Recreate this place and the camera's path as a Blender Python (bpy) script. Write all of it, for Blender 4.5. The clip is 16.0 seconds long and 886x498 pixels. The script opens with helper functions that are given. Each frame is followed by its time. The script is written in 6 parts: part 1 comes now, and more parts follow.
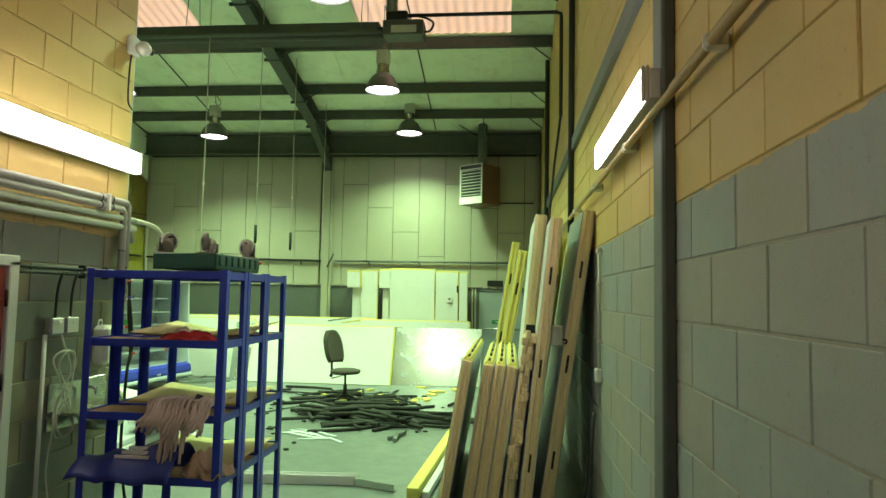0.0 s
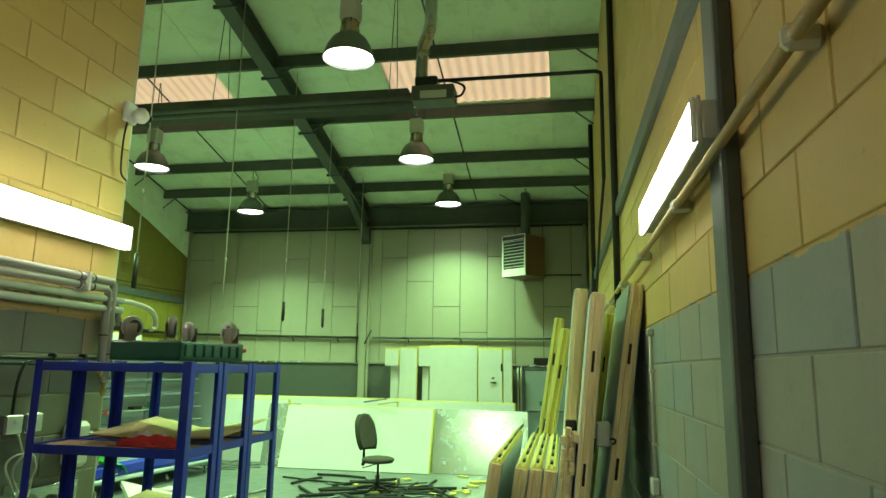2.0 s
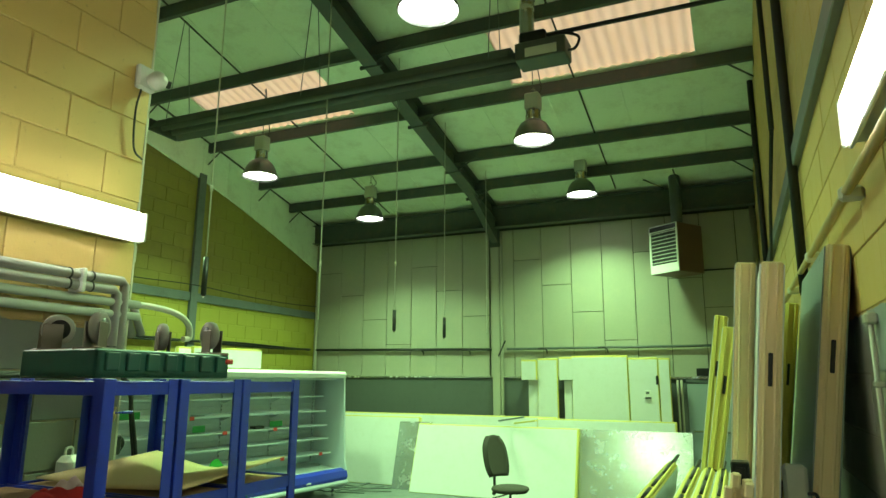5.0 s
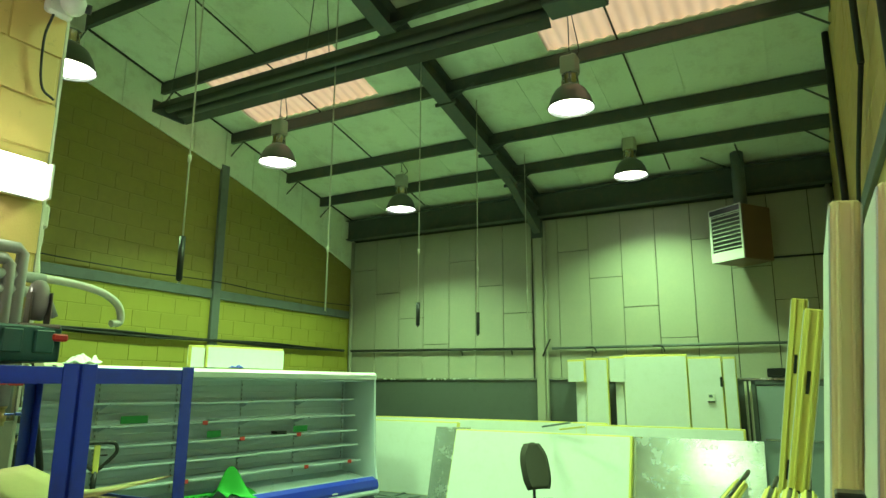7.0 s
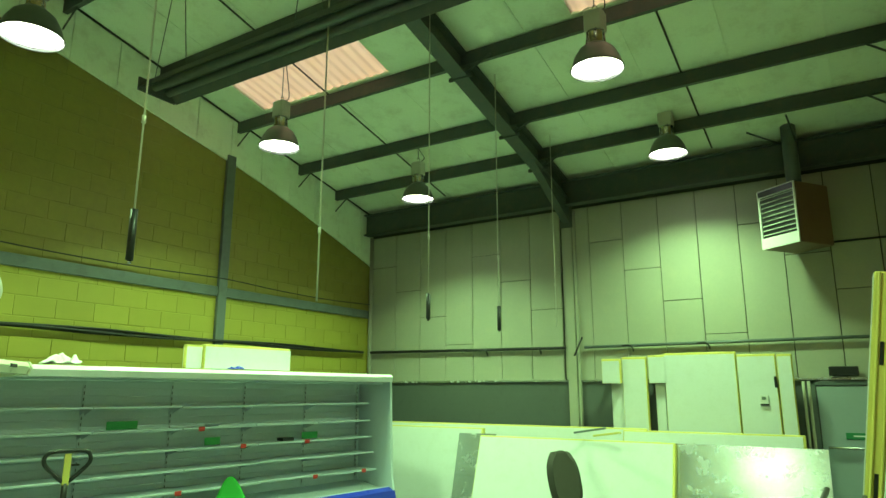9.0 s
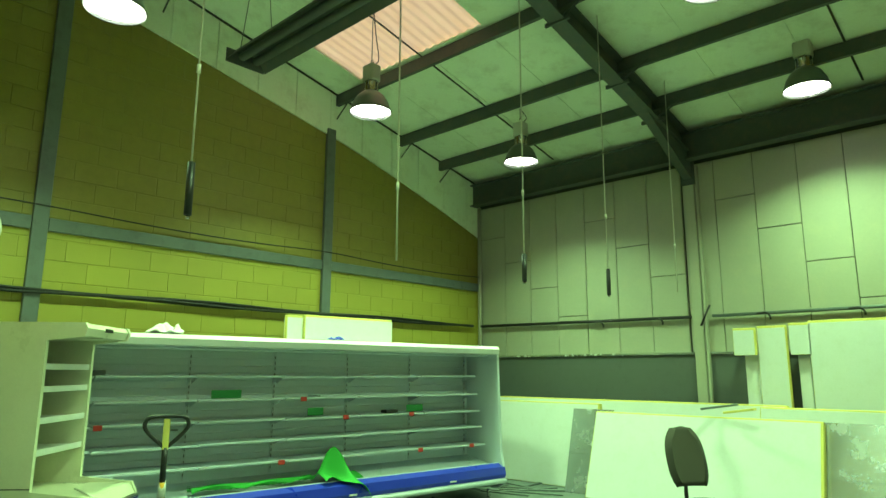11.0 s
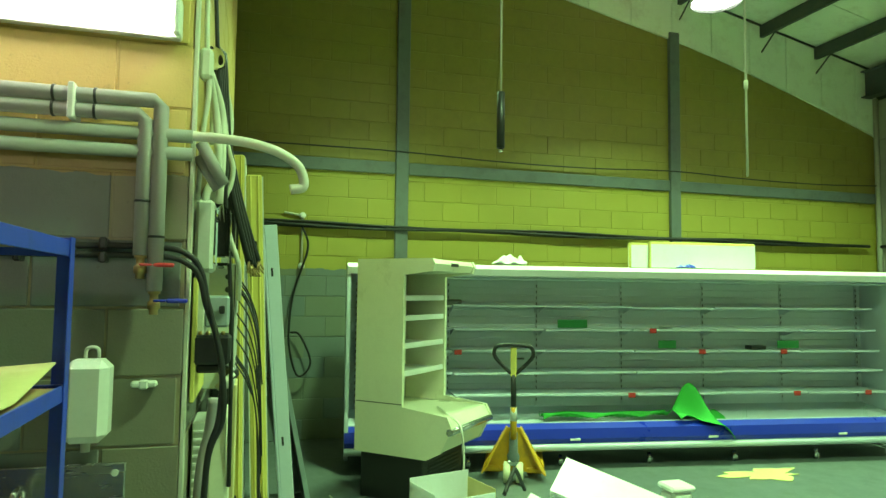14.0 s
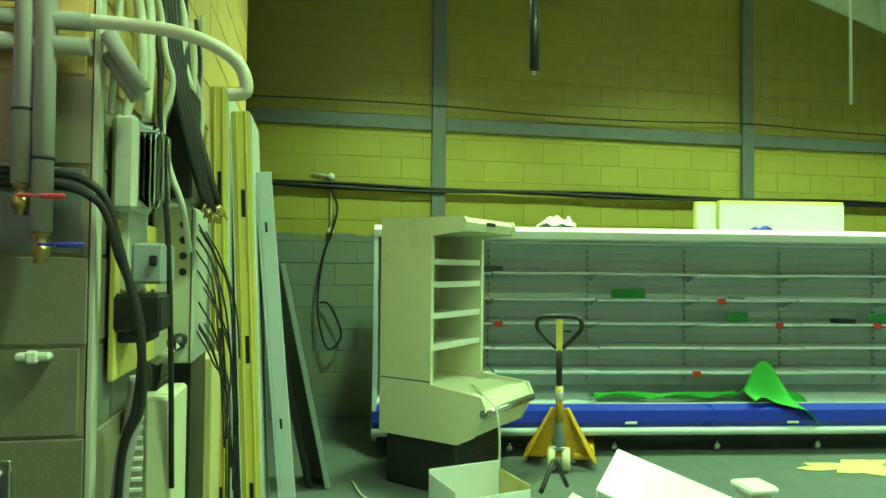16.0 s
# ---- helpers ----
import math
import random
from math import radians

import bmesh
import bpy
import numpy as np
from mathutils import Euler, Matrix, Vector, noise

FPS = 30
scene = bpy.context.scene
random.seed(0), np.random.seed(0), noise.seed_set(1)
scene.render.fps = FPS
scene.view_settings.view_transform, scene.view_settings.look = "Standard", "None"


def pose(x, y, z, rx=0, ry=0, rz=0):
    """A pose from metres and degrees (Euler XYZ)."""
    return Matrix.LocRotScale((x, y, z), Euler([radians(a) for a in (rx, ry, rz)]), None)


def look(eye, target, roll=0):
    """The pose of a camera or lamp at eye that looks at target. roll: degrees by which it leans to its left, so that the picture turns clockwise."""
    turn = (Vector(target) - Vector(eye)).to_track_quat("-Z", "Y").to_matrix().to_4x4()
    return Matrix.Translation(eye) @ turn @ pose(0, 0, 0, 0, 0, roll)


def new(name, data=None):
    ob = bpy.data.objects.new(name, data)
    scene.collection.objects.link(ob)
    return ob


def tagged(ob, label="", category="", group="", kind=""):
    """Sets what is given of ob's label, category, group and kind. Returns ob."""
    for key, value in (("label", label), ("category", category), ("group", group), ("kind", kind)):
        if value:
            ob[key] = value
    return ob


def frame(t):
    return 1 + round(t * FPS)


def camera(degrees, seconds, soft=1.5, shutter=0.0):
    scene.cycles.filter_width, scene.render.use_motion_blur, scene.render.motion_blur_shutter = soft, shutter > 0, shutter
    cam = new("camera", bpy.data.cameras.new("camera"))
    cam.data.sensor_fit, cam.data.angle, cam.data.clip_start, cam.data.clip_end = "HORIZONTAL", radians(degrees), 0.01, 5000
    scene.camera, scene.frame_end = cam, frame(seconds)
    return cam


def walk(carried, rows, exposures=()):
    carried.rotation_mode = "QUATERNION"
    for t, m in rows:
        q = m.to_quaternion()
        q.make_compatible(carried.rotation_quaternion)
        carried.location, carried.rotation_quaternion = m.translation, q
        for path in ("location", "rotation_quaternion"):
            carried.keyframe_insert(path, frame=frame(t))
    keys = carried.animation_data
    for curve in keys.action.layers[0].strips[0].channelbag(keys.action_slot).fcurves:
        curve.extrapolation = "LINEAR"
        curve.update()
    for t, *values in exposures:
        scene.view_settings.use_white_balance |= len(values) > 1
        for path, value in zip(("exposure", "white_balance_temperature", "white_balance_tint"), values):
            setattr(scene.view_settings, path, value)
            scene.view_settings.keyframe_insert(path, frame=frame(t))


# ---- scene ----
cam = camera(68.1, 16.0)
PATH = [
    (0, (0.0, -0.024, 1.654), (-0.199, 1.961, 1.796), 1.1),
    (0.5, (0.026, 0.125, 1.699), (-0.229, 2.098, 1.905), 1.1),
    (1, (0.062, 0.257, 1.735), (-0.233, 2.213, 2.033), 1.1),
    (1.5, (0.054, 0.426, 1.743), (-0.264, 2.371, 2.083), 0.7),
    (2, (0.126, 0.617, 1.756), (-0.229, 2.552, 2.114), 1.0),
    (2.5, (0.139, 0.777, 1.722), (-0.298, 2.692, 2.097), 0.7),
    (3, (0.131, 0.962, 1.718), (-0.371, 2.861, 2.094), 0.5),
    (3.5, (0.120, 1.222, 1.735), (-0.446, 3.102, 2.115), 0.4),
    (4, (0.118, 1.449, 1.746), (-0.507, 3.309, 2.133), 0.4),
    (4.5, (0.155, 1.711, 1.755), (-0.557, 3.538, 2.147), 0.0),
    (5, (0.193, 1.906, 1.764), (-0.603, 3.698, 2.158), 0.3),
    (7.5, (0.027, 3.069, 1.712), (-0.932, 4.776, 2.121), 0.2),
    (8, (-0.061, 3.289, 1.729), (-1.035, 4.988, 2.138), 0.2),
    (10.5, (-0.106, 4.09, 1.553), (-1.348, 5.603, 1.963), 0.1),
    (11, (-0.143, 4.236, 1.553), (-1.488, 5.669, 1.924), 0.2),
    (11.5, (-0.167, 4.361, 1.573), (-1.657, 5.652, 1.912), 0.1),
    (12, (-0.195, 4.463, 1.604), (-1.871, 5.504, 1.934), 0.3),
    (12.5, (-0.215, 4.549, 1.648), (-2.017, 5.357, 1.96), 0.6),
    (13, (-0.241, 4.584, 1.655), (-2.098, 5.277, 1.92), 0.7),
    (13.5, (-0.258, 4.608, 1.644), (-2.153, 5.219, 1.832), 0.7),
    (14, (-0.36, 4.613, 1.639), (-2.279, 5.161, 1.77), 0.7),
    (14.5, (-0.506, 4.637, 1.619), (-2.439, 5.139, 1.722), 0.6),
    (15, (-0.664, 4.677, 1.586), (-2.604, 5.154, 1.675), 0.6),
    (15.5, (-0.821, 4.811, 1.565), (-2.769, 5.258, 1.63), 0.6),
    (16, (-0.941, 4.942, 1.558), (-2.903, 5.326, 1.611), 0.6),
]
EXPOSURES = [(0, 0.28, 6500, 32), (0.7, 0.22, 6500, 22), (1.5, 0.15, 6500, 13), (3, 0.08, 6500, 10), (5, 0.05, 6500, 9), (10.5, 0.05, 6500, 8), (14.5, 0.18, 6500, 9), (16, 0.08, 6500, 10)]
walk(cam, [(t, look(e, g, r)) for t, e, g, r in PATH], EXPOSURES)

# ---- world and light ----
world = bpy.data.worlds.new("world")
scene.world = world
world.use_nodes = True
sky = world.node_tree.nodes.new("ShaderNodeTexSky")
sky.sky_type, sky.sun_disc, sky.sun_elevation, sky.sun_rotation = "NISHITA", False, radians(20), radians(120)
world.node_tree.links.new(sky.outputs[0], world.node_tree.nodes["Background"].inputs[0])
world.node_tree.nodes["Background"].inputs[1].default_value = 0.15
sun_data = bpy.data.lights.new("sun", "SUN")
sun_data.energy, sun_data.angle, sun_data.color = 4.5, radians(10), (1, 0.86, 0.72)
sun = new("sun", sun_data)
sun.matrix_world = look((0, 0, 30), (6, 9, 20))

HALL_LIGHT = (0.52, 1.0, 0.42)
HALL_WATTS = 118
TUBE_LIGHT = (0.91, 0.95, 0.74)

# ---- materials ----


def nodes_of(name):
    m = bpy.data.materials.new(name)
    m.use_nodes = True
    nt = m.node_tree
    return m, nt, nt.nodes["Principled BSDF"]


def add(nt, kind, **props):
    n = nt.nodes.new(kind)
    for k, v in props.items():
        n.inputs[k.replace("_", " ")].default_value = v
    return n


def coords(nt, scale=(1, 1, 1)):
    """World position, so that grain has real size on every piece."""
    g = nt.nodes.new("ShaderNodeNewGeometry")
    m = add(nt, "ShaderNodeMapping", Scale=scale)
    nt.links.new(g.outputs["Position"], m.inputs["Vector"])
    return m.outputs[0]


def ramp(nt, fac, stops):
    r = nt.nodes.new("ShaderNodeValToRGB")
    e = r.color_ramp.elements
    while len(e) < len(stops):
        e.new(0.5)
    for el, (p, c) in zip(e, stops):
        el.position = p
        el.color = (*c, 1) if len(c) == 3 else c
    nt.links.new(fac, r.inputs[0])
    return r.outputs[0]


def mix(nt, fac, a, b, mode="MIX"):
    m = nt.nodes.new("ShaderNodeMix")
    m.data_type, m.blend_type = "RGBA", mode
    for sock, v in ((m.inputs[0], fac), (m.inputs[6], a), (m.inputs[7], b)):
        if isinstance(v, (int, float)):
            sock.default_value = v
        elif isinstance(v, tuple):
            sock.default_value = (*v, 1)
        else:
            nt.links.new(v, sock)
    return m.outputs[2]


def math_node(nt, op, a, b=0.0):
    m = nt.nodes.new("ShaderNodeMath")
    m.operation = op
    for sock, v in zip(m.inputs, (a, b)):
        if isinstance(v, (int, float)):
            sock.default_value = v
        else:
            nt.links.new(v, sock)
    return m.outputs[0]


def noise_of(nt, vec, scale, detail=4, rough=0.6):
    n = add(nt, "ShaderNodeTexNoise", Scale=scale, Detail=detail, Roughness=rough)
    nt.links.new(vec, n.inputs["Vector"])
    return n.outputs[0]


def bump(nt, bsdf, height, strength, dist):
    b = add(nt, "ShaderNodeBump", Strength=strength, Distance=dist)
    nt.links.new(height, b.inputs["Height"])
    nt.links.new(b.outputs[0], bsdf.inputs["Normal"])


def surface(name, colour, rough=0.5, metal=0.0, vary=0.25, grain=60, patch=2.5, relief=0.15, stretch=(1, 1, 1), dirt=None, dirt_amount=0.35, coat=0.0):
    """A general worn surface: fine grain, large patches, dirt, uneven gloss."""
    m, nt, b = nodes_of(name)
    v = coords(nt, stretch)
    fine, big = noise_of(nt, v, grain, 5), noise_of(nt, v, patch, 6, 0.65)
    dark = tuple(c * (1 - vary) for c in colour)
    light = tuple(min(1, c * (1 + vary * 0.5)) for c in colour)
    col = mix(nt, big, dark, light)
    col = mix(nt, math_node(nt, "MULTIPLY", fine, 0.25), col, tuple(c * 0.55 for c in colour))
    if dirt:
        d = ramp(nt, noise_of(nt, v, patch * 2.7, 8, 0.7), [(0.50, (0, 0, 0)), (0.68, (1, 1, 1))])
        col = mix(nt, math_node(nt, "MULTIPLY", d, dirt_amount), col, dirt)
    nt.links.new(col, b.inputs["Base Color"])
    nt.links.new(math_node(nt, "ADD", math_node(nt, "MULTIPLY", big, 0.25), rough - 0.12), b.inputs["Roughness"])
    b.inputs["Metallic"].default_value = metal
    b.inputs["Coat Weight"].default_value = coat
    bump(nt, b, fine, relief, 0.004)
    return m


def block_paint(name, low, high, edge, upper=None, upper_z=3.1, bare=None):
    """Painted concrete blocks: a dark dado, a ragged paint line, a lighter wall above it."""
    m, nt, b = nodes_of(name)
    v = coords(nt)
    g = nt.nodes.new("ShaderNodeNewGeometry")
    s = nt.nodes.new("ShaderNodeSeparateXYZ")
    nt.links.new(g.outputs["Position"], s.inputs[0])
    info = nt.nodes.new("ShaderNodeObjectInfo")
    ragged = math_node(nt, "ADD", s.outputs[2], math_node(nt, "MULTIPLY", math_node(nt, "SUBTRACT", noise_of(nt, v, 5, 5), 0.5), 0.09))
    fine, big, mid = noise_of(nt, v, 130, 4), noise_of(nt, v, 0.9, 6, 0.6), noise_of(nt, v, 9, 6, 0.7)
    isle = math_node(nt, "ADD", math_node(nt, "MULTIPLY", info.outputs["Random"], 0.5), math_node(nt, "MULTIPLY", g.outputs["Random Per Island"], 0.5))
    hi = mix(nt, big, tuple(c * 0.8 for c in high), high)
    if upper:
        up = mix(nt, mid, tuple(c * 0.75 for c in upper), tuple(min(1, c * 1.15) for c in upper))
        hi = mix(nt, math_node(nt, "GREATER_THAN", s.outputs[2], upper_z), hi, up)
    if bare:
        strip = math_node(nt, "LESS_THAN", math_node(nt, "ADD", ragged, math_node(nt, "MULTIPLY", mid, 0.08)), edge + 0.14)
        hi = mix(nt, math_node(nt, "MULTIPLY", strip, 0.8), hi, bare)
    lo = mix(nt, big, tuple(c * 0.75 for c in low), low)
    lo = mix(nt, ramp(nt, mid, [(0.55, (0, 0, 0)), (0.75, (0.35, 0.35, 0.35))]), lo, tuple(c * 0.6 for c in low))
    col = mix(nt, math_node(nt, "GREATER_THAN", ragged, edge), lo, hi)
    col = mix(nt, math_node(nt, "MULTIPLY", math_node(nt, "SUBTRACT", isle, 0.15), 0.6), col, tuple(c * 0.62 for c in high))
    col = mix(nt, ramp(nt, noise_of(nt, v, 28, 8, 0.75), [(0.60, (0, 0, 0)), (0.74, (0.45, 0.45, 0.45))]), col, (0.09, 0.075, 0.05))
    nt.links.new(col, b.inputs["Base Color"])
    nt.links.new(math_node(nt, "ADD", math_node(nt, "MULTIPLY", mid, 0.3), 0.38), b.inputs["Roughness"])
    bump(nt, b, mix(nt, 0.5, fine, mid), 0.35, 0.006)
    return m


# right dado lightened and pier dado darkened in colour to offset uneven corridor light
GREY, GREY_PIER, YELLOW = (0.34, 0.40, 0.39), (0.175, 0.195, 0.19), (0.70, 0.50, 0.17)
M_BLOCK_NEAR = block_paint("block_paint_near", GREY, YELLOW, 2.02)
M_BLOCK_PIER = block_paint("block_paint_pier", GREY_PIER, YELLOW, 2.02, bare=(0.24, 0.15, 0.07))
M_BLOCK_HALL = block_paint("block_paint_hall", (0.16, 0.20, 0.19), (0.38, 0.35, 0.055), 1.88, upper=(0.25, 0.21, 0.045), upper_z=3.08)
M_BLOCK_BACK = block_paint("block_paint_back", (0.11, 0.125, 0.12), (0.11, 0.125, 0.12), 1.83)
M_STEEL = surface("painted_steel_grey", (0.13, 0.155, 0.155), 0.45, vary=0.3, dirt=(0.05, 0.05, 0.04))
M_PURLIN = surface("purlin_steel_dark", (0.075, 0.09, 0.085), 0.55, vary=0.35, dirt=(0.16, 0.12, 0.08), dirt_amount=0.3)
M_ROOF = surface("roof_sheet_offwhite", (0.80, 0.87, 0.74), 0.6, vary=0.10, grain=30, patch=1.2, dirt=(0.40, 0.38, 0.28))
M_CLAD = surface("cladding_panel_cream", (0.38, 0.38, 0.30), 0.55, vary=0.10, grain=30, patch=1.6, dirt=(0.45, 0.40, 0.28), dirt_amount=0.25)
M_JOINT = surface("dark_joint", (0.05, 0.05, 0.04), 0.8)
M_WHITE = surface("white_panel_skin", (0.68, 0.70, 0.71), 0.35, vary=0.06, patch=3, relief=0.03, dirt=(0.5, 0.5, 0.42), dirt_amount=0.2)
M_FOAM = surface("yellow_foam_edge", (0.72, 0.62, 0.16), 0.8, vary=0.2, grain=90, relief=0.4)
M_TIMBER = surface("pale_timber_edge", (0.90, 0.73, 0.42), 0.7, vary=0.15, grain=50, stretch=(1, 1, 0.12), relief=0.2)
M_ZINC = surface("zinc_sheet", (0.64, 0.66, 0.66), 0.25, metal=0.85, vary=0.16, grain=40, patch=5, relief=0.05)
M_SKIN = surface("plastisol_panel_grey_blue", (0.30, 0.36, 0.38), 0.32, vary=0.1, relief=0.03)
M_BLUE = surface("blue_shelf_paint", (0.02, 0.055, 0.55), 0.35, vary=0.2, relief=0.05, dirt=(0.03, 0.03, 0.05))
M_BOARD = surface("chipboard", (0.42, 0.29, 0.13), 0.75, vary=0.3, grain=120, relief=0.25, dirt=(0.2, 0.13, 0.06))
M_CARD = surface("pale_cardboard", (0.60, 0.52, 0.24), 0.75, vary=0.15)
M_GREENP = surface("dark_green_plastic", (0.015, 0.12, 0.085), 0.42, vary=0.3, dirt=(0.05, 0.07, 0.05))
M_TYRE = surface("grey_rubber_tyre", (0.30, 0.30, 0.26), 0.7, vary=0.3)
M_RUST = surface("worn_steel_bracket", (0.20, 0.18, 0.14), 0.5, metal=0.4, vary=0.4)
M_RED = surface("red_cloth", (0.45, 0.02, 0.02), 0.8, vary=0.3)
M_REDDOOR = surface("red_door_paint", (0.30, 0.02, 0.018), 0.4, vary=0.2)
M_MOP = surface("dirty_cotton_mop", (0.62, 0.50, 0.46), 0.95, vary=0.4, grain=200)
M_BAG = surface("blue_woven_bag", (0.01, 0.03, 0.25), 0.4, vary=0.2, grain=250, relief=0.3)
M_PAPER = surface("kraft_paper", (0.52, 0.38, 0.26), 0.8)
M_PLASTIC = surface("white_plastic", (0.72, 0.73, 0.70), 0.35, vary=0.08, relief=0.03)
M_CREAM = surface("cream_enamel", (0.74, 0.74, 0.56), 0.3, vary=0.05, relief=0.02, dirt=(0.45, 0.42, 0.3), dirt_amount=0.12)
M_BLACKP = surface("black_plastic", (0.012, 0.012, 0.013), 0.4, vary=0.3)
M_RUBBER = surface("black_cable_rubber", (0.010, 0.011, 0.011), 0.5, vary=0.3)
M_LAG = surface("grey_pipe_lagging", (0.32, 0.31, 0.30), 0.7, vary=0.2, grain=90)
M_HOSE = surface("white_hose", (0.62, 0.62, 0.52), 0.5, vary=0.15)
M_YPIPE = surface("painted_conduit_yellow", (0.50, 0.38, 0.17), 0.5, vary=0.25)
M_CHROME = surface("bright_steel", (0.62, 0.63, 0.63), 0.22, metal=1.0, vary=0.15)
M_ALU = surface("spun_aluminium", (0.20, 0.22, 0.20), 0.38, metal=0.8, vary=0.3)
M_GEAR = surface("lamp_gear_housing", (0.52, 0.54, 0.48), 0.5, vary=0.2)
M_SEAT = surface("dark_brown_upholstery", (0.055, 0.05, 0.04), 0.9, vary=0.25, grain=300, relief=0.4)
M_YELLOWP = surface("yellow_truck_paint", (0.68, 0.36, 0.012), 0.4, vary=0.2, dirt=(0.1, 0.07, 0.03))
M_NYLON = surface("cream_nylon_wheel", (0.66, 0.62, 0.42), 0.5, vary=0.2)
M_BUMPER = surface("blue_bumper_plastic", (0.008, 0.025, 0.42), 0.3, vary=0.12, relief=0.02)
M_GREENC = surface("green_cloth", (0.02, 0.30, 0.03), 0.8, vary=0.3, grain=220, relief=0.3)
M_GREENL = surface("green_card_label", (0.02, 0.22, 0.05), 0.6)
M_REDL = surface("red_price_label", (0.55, 0.03, 0.02), 0.6)
M_STRIP = surface("fridge_grey_interior", (0.60, 0.67, 0.73), 0.4, vary=0.08, relief=0.02)
M_SHELF = surface("fridge_shelf_grey", (0.52, 0.58, 0.64), 0.35, vary=0.06)
M_BROWN = surface("heater_brown_casing", (0.16, 0.09, 0.06), 0.5, vary=0.2)
M_DARKFOAM = surface("black_pipe_foam", (0.02, 0.022, 0.02), 0.9, vary=0.3, grain=150, relief=0.4)
M_STAINLESS = surface("stainless_steel", (0.55, 0.56, 0.55), 0.25, metal=1.0, vary=0.15, stretch=(1, 1, 8))
M_COPPER = surface("dull_brass", (0.50, 0.36, 0.16), 0.35, metal=0.9, vary=0.3)
M_INK = surface("white_print", (0.75, 0.76, 0.78), 0.6)
M_VALVERED = surface("red_valve_handle", (0.50, 0.03, 0.03), 0.4)
M_EGG = surface("dried_yellow_spill", (0.62, 0.60, 0.22), 0.7, vary=0.3)
M_SIGN = surface("green_sign", (0.02, 0.20, 0.08), 0.5)


def floor_material():
    m, nt, b = nodes_of("painted_concrete_floor")
    v = coords(nt)
    big, mid, fine = noise_of(nt, v, 0.7, 7, 0.65), noise_of(nt, v, 5, 8, 0.7), noise_of(nt, v, 120, 3)
    col = mix(nt, big, (0.075, 0.092, 0.092), (0.135, 0.162, 0.157))
    col = mix(nt, ramp(nt, mid, [(0.52, (0, 0, 0)), (0.72, (0.6, 0.6, 0.6))]), col, (0.10, 0.11, 0.09))
    col = mix(nt, ramp(nt, noise_of(nt, v, 17, 6, 0.7), [(0.62, (0, 0, 0)), (0.70, (0.5, 0.5, 0.5))]), col, (0.36, 0.36, 0.32))
    nt.links.new(col, b.inputs["Base Color"])
    nt.links.new(math_node(nt, "ADD", math_node(nt, "MULTIPLY", mid, 0.35), 0.22), b.inputs["Roughness"])
    bump(nt, b, fine, 0.15, 0.003)
    return m


def glow(name, colour, strength):
    m, nt, b = nodes_of(name)
    b.inputs["Base Color"].default_value = (0.8, 0.8, 0.8, 1)
    b.inputs["Emission Color"].default_value = (*colour, 1)
    b.inputs["Emission Strength"].default_value = strength
    return m


def skylight_material():
    m, nt, b = nodes_of("weathered_translucent_sheet")
    v = coords(nt, (3, 1, 1))
    t = nt.nodes.new("ShaderNodeBsdfTranslucent")
    nt.links.new(mix(nt, noise_of(nt, v, 2.5, 5), (0.88, 0.60, 0.30), (0.97, 0.78, 0.50)), t.inputs["Color"])
    b.inputs["Base Color"].default_value = (0.55, 0.40, 0.30, 1)
    s = add(nt, "ShaderNodeMixShader", Fac=0.7)
    nt.links.new(b.outputs[0], s.inputs[1])
    nt.links.new(t.outputs[0], s.inputs[2])
    nt.links.new(s.outputs[0], nt.nodes["Material Output"].inputs[0])
    return m


def glass_material():
    m, nt, b = nodes_of("clear_glass")
    b.inputs["Base Color"].default_value = (0.93, 0.97, 0.95, 1)
    b.inputs["Roughness"].default_value = 0.03
    b.inputs["Transmission Weight"].default_value = 1.0
    b.inputs["IOR"].default_value = 1.1
    return m


M_FLOOR = floor_material()
M_LENS = glow("lamp_lens_glow", (0.93, 1.0, 0.85), 14.0)
M_TUBE = glow("tube_diffuser_glow", TUBE_LIGHT, 23.0)
M_SKYLIGHT = skylight_material()
M_GLASS = glass_material()


# ---- mesh building ----


